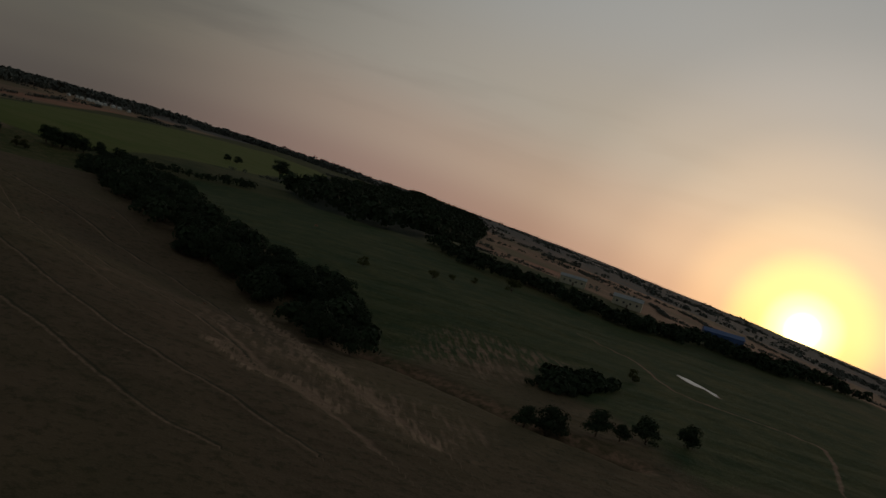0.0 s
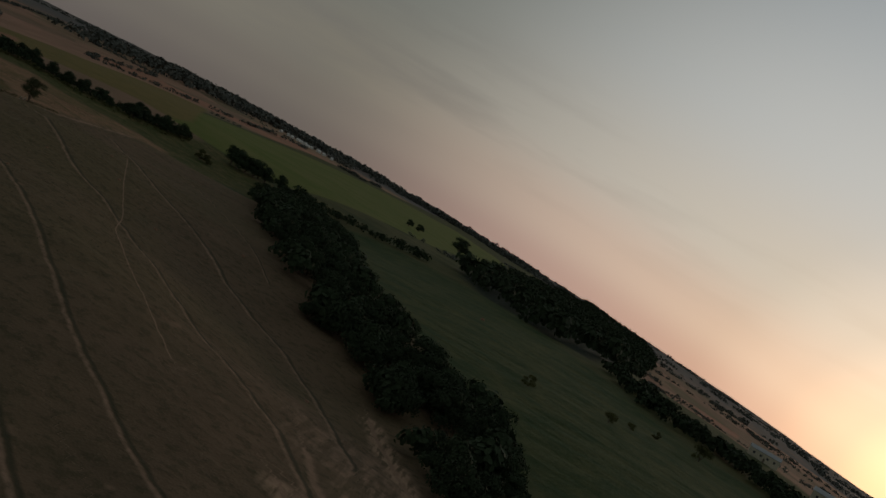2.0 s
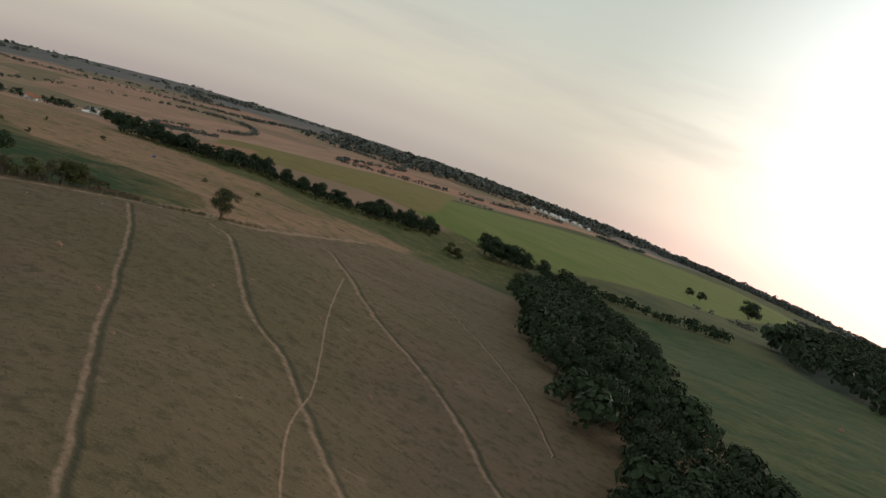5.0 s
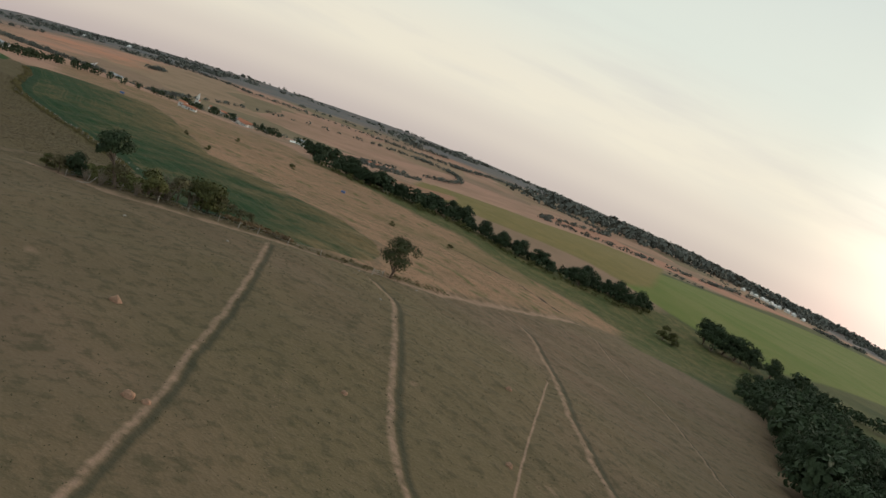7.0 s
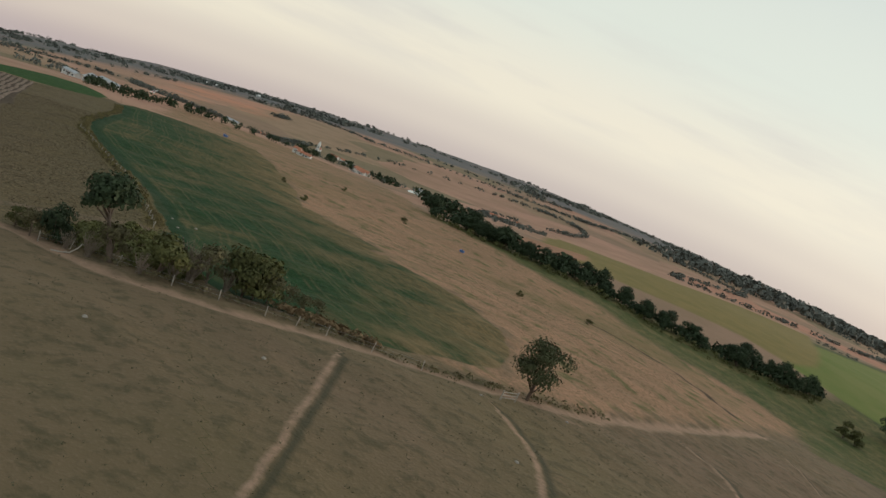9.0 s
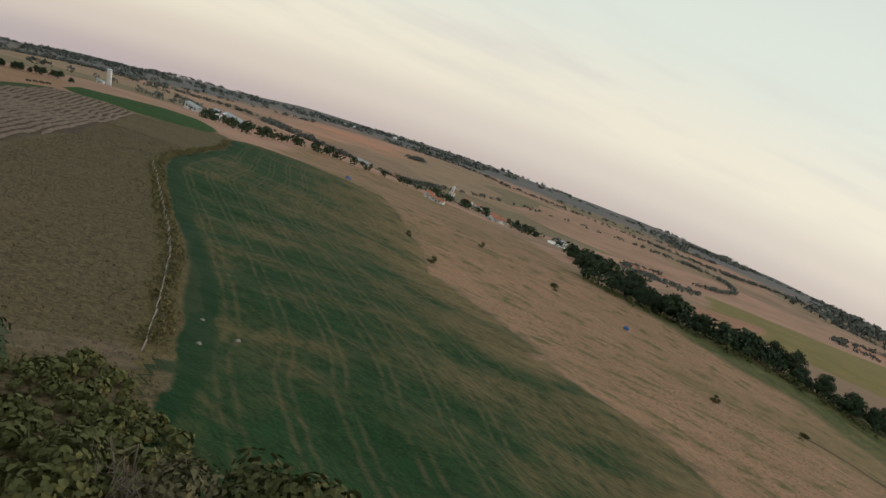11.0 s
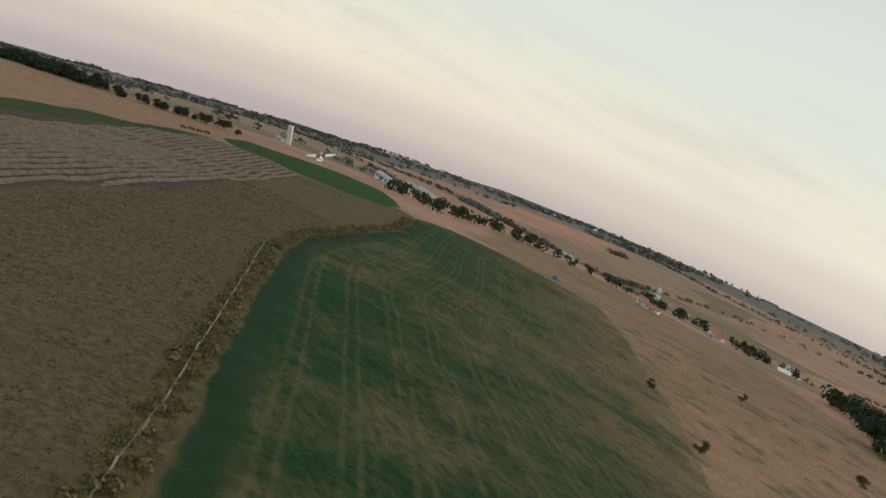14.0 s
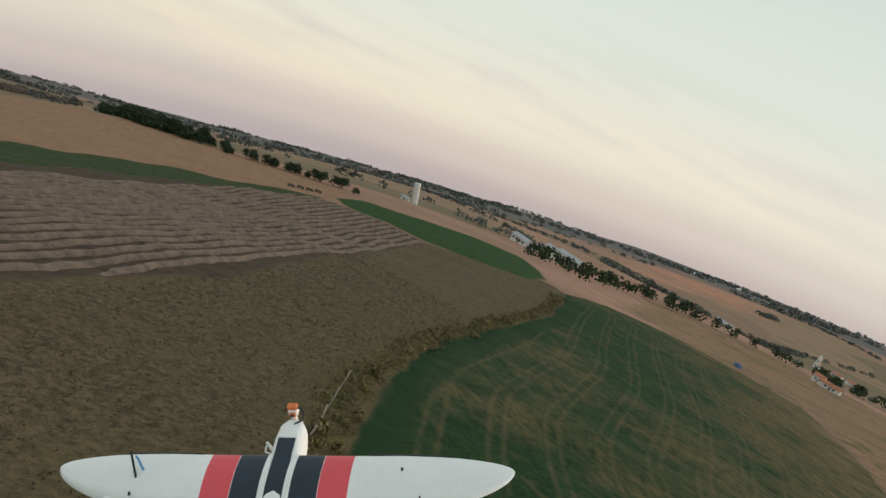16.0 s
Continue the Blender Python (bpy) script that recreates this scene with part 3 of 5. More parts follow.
    colour = blend(span(across("hedge", 1.6), 1.9, 0.9, 0.0, 0.8), colour, blend(span(noise_of(1.8, 4), 0.4, 0.62), (0.165, 0.125, 0.060), (0.085, 0.072, 0.034)))
    lush = calc("MULTIPLY", span(calc("ADD", attr("crop"), calc("MULTIPLY", edge, 0.8)), -1.7, -1.2), span(attr("tram"), 3.6, 2.6))
    colour = blend(calc("MULTIPLY", lush, inside("crop", 2.2, 0.18)), colour, (0.018, 0.042, 0.017))
    near_edge = calc("ADD", attr("hedge"), calc("MULTIPLY", edge, 0.9))
    colour = blend(calc("MULTIPLY", span(near_edge, -1.4, -1.8), span(near_edge, -4.2, -3.6, 0.0, 0.85)), colour, (0.024, 0.045, 0.020))
    colour = blend(span(across("drain", 1.5), 1.5, 0.6, 0.0, 0.9), colour, (0.045, 0.036, 0.026))
    # bare and trodden earth
    streak = noise_of(0.5, 6, (2.2, 0.25, 1), 0.95)
    colour = blend(calc("MULTIPLY", span(calc("ADD", attr("wash"), calc("MULTIPLY", edge, 5)), 3.4, 1.2), span(streak, 0.42, 0.54)), colour, (0.42, 0.29, 0.21))
    torn = calc("ABSOLUTE", calc("SUBTRACT", calc("ADD", attr("gully"), calc("MULTIPLY", edge, 4)), 3.6), 0.0)
    colour = blend(calc("MULTIPLY", span(torn, 2.6, 0.6), span(noise_of(0.6, 5), 0.40, 0.60)), colour, (0.33, 0.21, 0.15))
    # darker towards the gully's middle line
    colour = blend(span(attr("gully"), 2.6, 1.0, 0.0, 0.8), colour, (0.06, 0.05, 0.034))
    bare = blend(span(tuft, 0.3, 0.7), (0.36, 0.245, 0.18), (0.26, 0.178, 0.13))
    colour = blend(calc("MULTIPLY", span(calc("ADD", attr("washed"), calc("MULTIPLY", edge, 40)), 6, -10), span(noise_of(0.45, 6, (1.8, 0.22, 1), 0.9), 0.46, 0.58)), colour, bare)
    colour = blend(span(calc("ADD", attr("banks"), calc("MULTIPLY", edge, 5)), 5, 2), colour, (0.27, 0.19, 0.14))
    # a darker line along one side of each track
    track_side = calc("ABSOLUTE", calc("SUBTRACT", calc("ADD", attr("tracks"), calc("MULTIPLY", edge, 1.0)), 0.72), 0.0)
    colour = blend(span(track_side, 0.50, 0.12, 0.0, 0.8), colour, (0.058, 0.054, 0.036))
    colour = blend(calc("MULTIPLY", span(across("tracks", 1.0), 0.40, 0.10), span(noise_of(0.9, 5, rough=0.7), 0.36, 0.58, 0.25, 1.0)), colour, bare)
    colour = blend(span(across("lanes", 1.8), 0.72, 0.25, 0.0, 0.95), colour, bare)
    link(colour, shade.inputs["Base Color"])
    lumps = node(tree, "ShaderNodeBump")
    lumps.inputs["Strength"].default_value = 0.9
    lumps.inputs["Distance"].default_value = 0.22
    link(calc("ADD", tuft, calc("MULTIPLY", grain, 0.5)), lumps.inputs["Height"])
    link(lumps.outputs[0], shade.inputs["Normal"])
    return m


ground = new("ground", ground_mesh())
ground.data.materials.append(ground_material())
tagged(ground, "rolling dry pasture with earth tracks, green crop and hay fields", "ground", kind="structure")


# ---- makers ----
def mesh_of(name, verts, faces, mat, smooth=False):
    me = bpy.data.meshes.new(name)
    me.from_pydata([tuple(v) for v in verts], [], [tuple(f) for f in faces])
    me.materials.append(mat)
    if smooth:
        me.polygons.foreach_set("use_smooth", np.ones(len(me.polygons), bool))
    me.update()
    return me


def part(name, bm, mat, parent, label="", at=None, smooth=False):
    """Links a bmesh, or a mesh already made, as one mesh object under a thing or part."""
    if isinstance(bm, bpy.types.Mesh):
        me = bm
    else:
        me = bpy.data.meshes.new(name)
        bmesh.ops.recalc_face_normals(bm, faces=bm.faces)
        bm.to_mesh(me)
        bm.free()
        me.materials.append(mat)
        if smooth:
            me.polygons.foreach_set("use_smooth", np.ones(len(me.polygons), bool))
    ob = new(name, me)
    ob.parent = parent
    if at is not None:
        ob.matrix_local = at
    if label:
        ob["label"] = label
    return ob


def thing(name, m, label, category, group="", kind=""):
    ob = new(name)
    ob.empty_display_size = 0.2
    ob.matrix_world = m
    return tagged(ob, label, category, group, kind)


def box(sx, sy, sz, at=(0, 0, 0), bevel=0.0):
    bm = bmesh.new()
    bmesh.ops.create_cube(bm, size=1)
    bmesh.ops.scale(bm, verts=bm.verts, vec=(sx, sy, sz))
    bmesh.ops.translate(bm, verts=bm.verts, vec=at)
    if bevel:
        bmesh.ops.bevel(bm, geom=bm.edges[:], offset=bevel, segments=2, profile=0.5, affect="EDGES")
    return bm


def rod(a, b, r1, r2=None, n=8):
    """A tapered round bar from a to b."""
    a, b = Vector(a), Vector(b)
    bm = bmesh.new()
    bmesh.ops.create_cone(bm, cap_ends=True, segments=n, radius1=r1, radius2=r1 if r2 is None else r2, depth=(b - a).length)
    turn = (b - a).to_track_quat("Z", "Y").to_matrix().to_4x4()
    bmesh.ops.transform(bm, matrix=Matrix.Translation((a + b) / 2) @ turn, verts=bm.verts)
    return bm


def joined(*pieces):
    whole = bmesh.new()
    for bm in pieces:
        me = bpy.data.meshes.new("piece")
        bm.to_mesh(me)
        bm.free()
        whole.from_mesh(me)
        bpy.data.meshes.remove(me)
    return whole


def sprays(g, centres, radii, count, size, flat=0.8):
    """Leaf sprays, bent and turned every way, over the outside of lumpy crowns."""
    verts, faces = [], []
    pick = g.choice(len(centres), count, p=np.array(radii) ** 2 / np.sum(np.array(radii) ** 2))
    for k in pick:
        d = g.normal(size=3)
        d /= np.linalg.norm(d)
        if d[2] < -0.35:
            d[2] *= -0.6
        at = np.array(centres[k]) + d * radii[k] * g.uniform(0.62, 1.08) * np.array((1, 1, flat))
        u = np.cross(d, g.normal(size=3))
        u /= np.linalg.norm(u) + 1e-6
        v = np.cross(d, u) * 0.8 + d * g.uniform(-0.4, 0.5)
        s = size * g.uniform(0.6, 1.35)
        n = len(verts)
        verts += [at - u * s - v * s * 0.3, at - v * s * 0.9 + d * s * 0.3, at + u * s - v * s * 0.2, at + u * s * 0.4 + v * s * 0.9, at - u * s * 0.6 + v * s * 0.7]
        faces += [(n, n + 1, n + 2), (n, n + 2, n + 3), (n, n + 3, n + 4)]
    return verts, faces


def tree_kind(seed, high, wide, lobes=9, leaves=420, size=0.55, bole=0.3, mat=LEAF, label="broad dark green field tree", name="tree"):
    """One tree: tapered trunk with limbs, and a crown of leaf sprays in uneven lobes."""
    g = np.random.RandomState(seed)
    top = thing(name, pose(0, 0, -400), label, name)
    trunk_top = high * (bole + 0.25)
    lean = g.uniform(-0.06, 0.06, 2) * high
    pieces = [rod((0, 0, -0.5), (lean[0], lean[1], trunk_top), 0.035 * high, 0.016 * high, 9)]
    centres, radii = [], []
    for k in range(lobes):
        a, q = g.uniform(0, 6.28), g.uniform(0.2, 1.0) ** 0.6
        z = high * g.uniform(bole + 0.12, 0.86)
        reach = wide * 0.5 * q * (1.0 - 0.55 * max(0, z / high - 0.55) / 0.4)
        r = wide * g.uniform(0.17, 0.29)
        c = (lean[0] + math.cos(a) * reach * 0.75, lean[1] + math.sin(a) * reach * 0.75, z)
        centres.append(c)
        radii.append(r)
        if k < 6:
            pieces.append(rod((lean[0] * 0.7, lean[1] * 0.7, high * bole * g.uniform(0.8, 1.3)), c, 0.014 * high, 0.004 * high, 6))
    centres.append((lean[0], lean[1], high * 0.80))
    radii.append(wide * 0.24)
    part("trunk", joined(*pieces), BARK, top, "grey-brown tapering trunk with limbs")
    v, f = sprays(g, centres, radii, leaves, size)
    part("crown", mesh_of("crown", v, f, mat), mat, top)
    return top


def stand(kind, x, y, scale=1.0, group="", label="", sink=0.0):
    """Plants a copy of a tree or bush."""
    ob = copy_thing(kind, pose(x, y, ground_z(x, y) - sink, 0, 0, random.uniform(0, 360)))
    ob.scale = (scale * random.uniform(0.9, 1.1), scale * random.uniform(0.9, 1.1), scale)
    return tagged(ob, label, "", group)


def along(line, step, wander):
    """Places along a broken line, a step apart, wandering to the sides."""
    for (ax, ay), (bx, by) in zip(line, line[1:]):
        n = max(1, int(math.hypot(bx - ax, by - ay) / step))
        for k in range(n):
            u = (k + random.uniform(0, 1)) / n
            yield ax + (bx - ax) * u + random.uniform(-wander, wander), ay + (by - ay) * u + random.uniform(-wander, wander)


def within(line, count, seed):
    g = np.random.RandomState(seed)
    p = np.array(line)
    found = []
    while len(found) < count:
        q = g.uniform(p.min(0), p.max(0), (count * 2, 2))
        d = away_from(line, q[:, 0], q[:, 1], True)
        found += [tuple(v) for v in q[d < 0]]
    return found[:count]


def woods(name, places, high, wide, leaves, size, label, mat=LEAF_HAZED, seed=5):
    """Far woodland nobody could count: many small lumpy crowns in one mesh."""
    g = np.random.RandomState(seed)
    verts, faces = [], []
    px = np.array(places)
    pz = land(px[:, 0], px[:, 1], False)
    for (x, y), z in zip(places, pz):
        s = g.uniform(0.6, 1.25)
        h, w = high * s, wide * s
        c = [(x + g.uniform(-0.25, 0.25) * w, y + g.uniform(-0.25, 0.25) * w, z + h * q) for q in (0.3, 0.55, 0.75)]
        v, f = sprays(g, c, [w * 0.42, w * 0.46, w * 0.3], leaves, size * s)
        n = len(verts)
        verts += v
        faces += [tuple(i + n for i in q) for q in f]
    ob = new(name, mesh_of(name, verts, faces, mat))
    return tagged(ob, label, "woodland", kind="stuff")


# ---- trees ----
OAKS = [tree_kind(11 + k, 8.6, 9.6, 16, 2600, 0.27, 0.05) for k in range(4)]
SHRUBS = [tree_kind(31 + k, 3.2, 4.2, 8, 1200, 0.135, 0.05, LEAF_MID, label="low olive green shrub", name="bush") for k in range(2)]
LONE = tree_kind(41, 7.6, 6.6, 18, 4200, 0.13, 0.14, LEAF_THIN, "lone thin-crowned tree beside the earth lane")
TALL = tree_kind(42, 7.4, 5.4, 14, 3400, 0.155, 0.52, LEAF, "tall dark tree over the fence hedge")
DRY = tree_kind(43, 3.0, 3.6, 9, 900, 0.10, 0.15, LEAF_PALE, "half-bare greyish hedge bush", "bush")


def bare_kind(seed, high):
    """A leafless bush of many forking twigs."""
    g = np.random.RandomState(seed)
    top = thing("bush", pose(0, 0, -400), "leafless greyish bush of tangled twigs by the fence", "bush")
    pieces = []
    for k in range(26):
        a, b = g.uniform(0, 6.28), g.uniform(0.15, 0.75)
        tip = Vector((math.cos(a) * b * high * 0.7, math.sin(a) * b * high * 0.7, high * g.uniform(0.55, 1.0)))
        foot = Vector((g.uniform(-0.2, 0.2), g.uniform(-0.2, 0.2), -0.1))
        pieces.append(rod(foot, tip, 0.03, 0.012, 5))
        for q in range(3):
            start = foot.lerp(tip, g.uniform(0.4, 0.9))
            pieces.append(rod(start, start + Vector(g.uniform(-0.5, 0.5, 3)) * high * 0.4 + Vector((0, 0, high * 0.12)), 0.014, 0.006, 4))
    part("twig_tangle", joined(*pieces), TWIG, top)
    return top


BARE = bare_kind(45, 2.2)
kinds = [BARE] + OAKS + SHRUBS + [LONE, TALL, DRY]

STRIP = ((-181, 503), (-110, 295), (-91, 255), (-78, 242), (-63, 227), (-55, 213), (-38, 173), (-33, 177), (-31, 202), (-35, 228), (-45, 250), (-58, 271), (-73, 294), (-93, 329), (-129, 463), (-165, 574), (-181, 559))
inner = within(STRIP, 340, 2)
woods("strip_trees", inner[190:], 7, 7, 240, 0.55, "dark broad-leaved trees of the wooded strip", LEAF, 6)
for x, y in inner[:190]:
    stand(random.choice(OAKS), x, y, random.uniform(0.62, 1.0), "trees of the wooded strip", "dark broad-leaved tree in a dense wooded strip")
stand(LONE, -183.7, 294.7, 0.90)
lean = stand(TALL, -203.0, 256.0)
lean.matrix_world = pose(-203.0, 256.0, ground_z(-203.0, 256.0)) @ Matrix.Rotation(radians(-24), 4, heading(radians(45), 0)) @ Matrix.Diagonal((1.06, 1.06, 1.06, 1))
stand(OAKS[1], -208.6, 253.4, 0.40, label="small rounded tree beside the fence")
for (x, y), size, kind in zip(((-211.4, 250.9), (-208.9, 251.3), (-205.3, 252.8), (-203.4, 254.0), (-203.2, 256.0), (-199.5, 256.7), (-199.6, 258.4), (-199.4, 259.9), (-199.4, 261.7), (-198.9, 263.2), (-198.5, 265.1), (-197.8, 266.5), (-197.5, 267.6), (-196.8, 268.7), (-196.9, 270.8), (-196.0, 272.3), (-195.8, 274.2)), (0.6, 0.8, 0.8, 1.1, 1.1, 0.9, 1.2, 1.7, 1.8, 1.3, 1.4, 1.4, 1.3, 1.0, 0.7, 0.6, 0.5), (0, 2, 3, 3, 2, 3, 1, 3, 3, 2, 3, 1, 0, 2, 2, 2, 2)):
    stand((SHRUBS[0], SHRUBS[1], DRY, BARE)[kind], x - 0.6, y + 0.5, size, "bushes along the fence", "" if kind == 3 else "half-dry bush grown into the fence hedge")
HEDGEROW = ((-364, 468), (-350, 472), (-338, 482), (-325, 487), (-316, 504), (-298, 506), (-282, 514), (-274, 522), (-264, 539), (-254, 553), (-249, 569))
for x, y in along(HEDGEROW, 4.2, 4.0):
    stand(random.choice(OAKS), x, y, random.uniform(0.5, 0.95), "trees of the long hedgerow", "dark hedgerow tree between dry fields")
woods("hedgerow_undergrowth", list(along(HEDGEROW, 1.6, 4.5)), 3.6, 4.6, 60, 0.5, "dense low undergrowth of the long hedgerow", LEAF, 15)
woods("hedgerow_bushes", list(along([(x + 7, y - 8) for x, y in HEDGEROW], 2.2, 4.0)), 1.7, 2.8, 60, 0.26, "low olive bushes in front of the long hedgerow", LEAF_MID, 19)
for x, y in along(((-219, 565), (-205, 573), (-190, 572)), 4, 3):
    stand(random.choice(OAKS), x, y, random.uniform(0.9, 1.3), "clump of field trees", "dense dark tree in a clump below the green field")
woods("stream_trees", list(along(((-188, 582), (-167, 586), (-147, 581), (-132, 583), (-115, 585), (-97, 588)), 2.0, 4)), 5.0, 6, 70, 0.6, "low dark trees along the stream", LEAF, 12)
for x, y, s in ((-117, 1041, 2.0), (-163, 930, 0.8), (-153, 933, 0.9)):
    stand(OAKS[0], x, y, s, "round trees in the green field", "large round tree alone in a green field")
for x, y, s in ((-32.7, 306.5, 1.0), (-7.6, 323.6, 1.0), (0.6, 335, 0.7), (11, 349, 0.8), (27.6, 358, 1.6), (41.4, 236.4, 1.0), (-333.7, 373.5, 0.42), (-307, 360.3, 0.5), (-222, 529.5, 1.8), (-218, 531, 1.5), (-261, 393, 0.5), (-257, 420, 0.5), (-328, 417, 0.6), (-356, 415, 0.5)):
    stand(random.choice(SHRUBS), x, y, s, "lone shrubs", "lone dark shrub in open pasture")
woods("farmstead_trees", list(along(((13, 482), (24, 423), (48, 406), (60, 400), (69, 375), (91, 373), (127, 399), (140, 377), (169, 398), (204, 408)), 0.9, 11)), 5.0, 6, 70, 0.7, "dark trees round the farm sheds", LEAF, 13)
for x, y, s in ((0.9, 158.9, 0.72), (10.8, 161.2, 0.6), (22.5, 166.5, 0.6), (33.6, 173.4, 0.55), (-4, 156, 0.5), (16, 163, 0.4)):
    stand(random.choice(OAKS), x, y, s, "trees in the gully", "dark low tree in the eroded gully")
ROW = ((-727, 273), (-539, 291), (-510, 305), (-496, 314), (-491, 322), (-484, 332), (-478, 339))
for x, y in along(ROW, 1.9, 2.0):
    stand(random.choice(OAKS), x, y, random.uniform(0.3, 0.52) * (1.0 if x < -512 else 0.62), "trees behind the fallow field", "dark tree in the row behind the fallow field")
woods("row_undergrowth", list(along(ROW[:3], 0.6, 2.2)), 2.6, 3.2, 60, 0.42, "dense low trees filling the row", LEAF, 17)
woods("bare_thicket", list(along(((-542, 242), (-687, 244), (-712, 264)), 0.6, 1.8)), 2.2, 3.2, 60, 0.30, "greyish leafless thicket at the field's end", TWIG, 18)
hamlet = list(along(((-502, 392), (-511, 409), (-568, 453), (-602, 496), (-611, 531), (-618, 567), (-608, 594), (-648, 661), (-602, 655), (-544, 627)), 6, 7))
woods("hamlet_trees", hamlet, 5, 6, 80, 0.55, "dark trees among the hamlet's houses", LEAF, 14)
woods("valley_trees", list(along(((-437, 540), (-385, 495), (-361, 483), (-341, 477), (-327, 482), (-325, 500), (-313, 499)), 2.4, 5)), 5.5, 6.5, 80, 0.6, "dark trees along the valley stream", LEAF, 20)
for k in kinds:
    for o in (*k.children_recursive, k):
        bpy.data.objects.remove(o)

WOOD = FIELDS["forest"]
woods("wood", within(WOOD, 2600, 3), 11, 12, 45, 1.5, "dark dense wood beyond the green meadow", LEAF)


woods("pit_scrub", within(((4, 194), (12, 211), (24, 221), (31, 218), (24, 203), (11, 191)), 60, 9), 2.2, 3.6, 40, 0.6, "dark scrub filling a hollow", LEAF, 16)


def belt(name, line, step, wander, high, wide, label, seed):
    woods(name, list(along(line, step, wander)), high, wide, 26, wide * 0.16, label, LEAF_HAZED, seed)


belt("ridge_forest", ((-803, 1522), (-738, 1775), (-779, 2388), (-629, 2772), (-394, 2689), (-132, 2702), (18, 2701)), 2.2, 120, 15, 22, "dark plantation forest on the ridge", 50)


def far_places(count, seed, low, high, size, thick):
    """Places along winding hedge lines and in copses, between two distances."""
    g = np.random.RandomState(seed)
    found = []
    while len(found) < count:
        az, r = np.radians(g.uniform(-45, 115, 9000)), np.sqrt(g.uniform(low * low, high * high, 9000))
        x, y = CENTRE[0] - np.sin(az) * r, CENTRE[1] + np.cos(az) * r
        net, copse = swell(x, y, size, 21), swell(x, y, size * 1.7, 23)
        ok = (np.abs(net) < thick * np.clip(0.9 + copse, 0.35, 1.0)) | (copse > 1.15)
        for name in FIELDS:
            if name not in ("forest", "cut", "east"):
                ok &= away_from(FIELDS[name], x, y, True) > 5
        found += list(zip(x[ok], y[ok]))
    return found[:count]


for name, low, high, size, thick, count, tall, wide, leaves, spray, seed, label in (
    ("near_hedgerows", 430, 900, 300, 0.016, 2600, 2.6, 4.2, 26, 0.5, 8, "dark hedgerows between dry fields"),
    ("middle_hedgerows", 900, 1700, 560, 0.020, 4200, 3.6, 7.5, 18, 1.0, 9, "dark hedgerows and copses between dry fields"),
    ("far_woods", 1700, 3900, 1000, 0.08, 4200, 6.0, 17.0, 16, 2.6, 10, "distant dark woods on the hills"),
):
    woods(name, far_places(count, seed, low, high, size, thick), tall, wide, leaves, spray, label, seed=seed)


def far_village(name, centre, count, spread, label, seed):
    """A far cluster of pale houses, too small to count."""
    g = np.random.RandomState(seed)
    verts, faces = [], []
    for k in range(count):
        x, y = centre[0] + g.normal() * spread[0], centre[1] + g.normal() * spread[1]
        z = float(land(x, y, False))
        w, d, h, a = g.uniform(5, 8), g.uniform(4, 6), g.uniform(2, 3.5), g.uniform(0, 3.14)
        c, q = math.cos(a), math.sin(a)
        n = len(verts)
        for u, v, t in ((-1, -1, -3), (1, -1, -3), (1, 1, -3), (-1, 1, -3), (-1, -1, h), (1, -1, h), (1, 1, h), (-1, 1, h), (-1, 0, h + 2.5), (1, 0, h + 2.5)):
            verts.append((x + c * u * w / 2 - q * v * d / 2, y + q * u * w / 2 + c * v * d / 2, z + t))
        faces += [tuple(i + n for i in f) for f in ((0, 1, 5, 4), (2, 3, 7, 6), (1, 2, 6, 9, 5), (3, 0, 4, 8, 7), (4, 5, 9, 8), (6, 7, 8, 9))]
    tagged(new(name, mesh_of(name, verts, faces, WHITEWASH)), label, "village", kind="stuff")


far_village("hill_town", (-2211, 1560), 14, (60, 40), "distant town of pale houses on the hill", 51)
far_village("ridge_hamlet", (-535, 1835), 14, (40, 30), "distant pale hamlet under the forest ridge", 52)

# ---- the model aeroplane ----
FOAM = material("white_foam", (0.92, 0.89, 0.85), 0.55, spread=0.05, scale=8, fine=160, bump=0.05)
NAVY = material("navy_film", (0.010, 0.020, 0.034), 0.45, spread=0.25, scale=9)
RED = material("coral_red_film", (0.80, 0.085, 0.105), 0.42, spread=0.06, scale=9)
ORANGE = material("orange_plastic", (0.78, 0.20, 0.05), 0.45, spread=0.1, scale=20)
BLACK = material("black_plastic", (0.015, 0.015, 0.017), 0.4, spread=0.2, scale=20)
STEEL = material("bare_steel", (0.55, 0.55, 0.56), 0.3, metal=1.0, spread=0.1, scale=30)
SKYBLUE = material("blue_tube", (0.10, 0.34, 0.62), 0.4, spread=0.1, scale=30)
YELLOW = material("yellow_tape", (0.78, 0.62, 0.12), 0.5, spread=0.1, scale=30)
STICK = material("pale_wood_stick", (0.62, 0.50, 0.34), 0.7, spread=0.15, scale=20)


def chord_at(x):
    """Leading and trailing edge of the wing at a distance from its middle."""
    if x < 0.34:
        lead, trail = 0.088 - 0.012 * (x / 0.34), -0.128 + 0.006 * (x / 0.34)
    else:
        u = (x - 0.34) / 0.31
        lead, trail = 0.076 - 0.030 * u, -0.122 + 0.032 * u
    u = max(0.0, (x - 0.40) / 0.25)
    round_off = max(0.0, 1 - u ** 2.2) ** 0.5 if u > 0 else 1.0
    mid = (lead + trail) / 2 + 0.018 * (1 - round_off) + 0.05 + 0.08 * x * x
    half = (lead - trail) / 2 * max(round_off, 0.03)
    return mid + half, mid - half


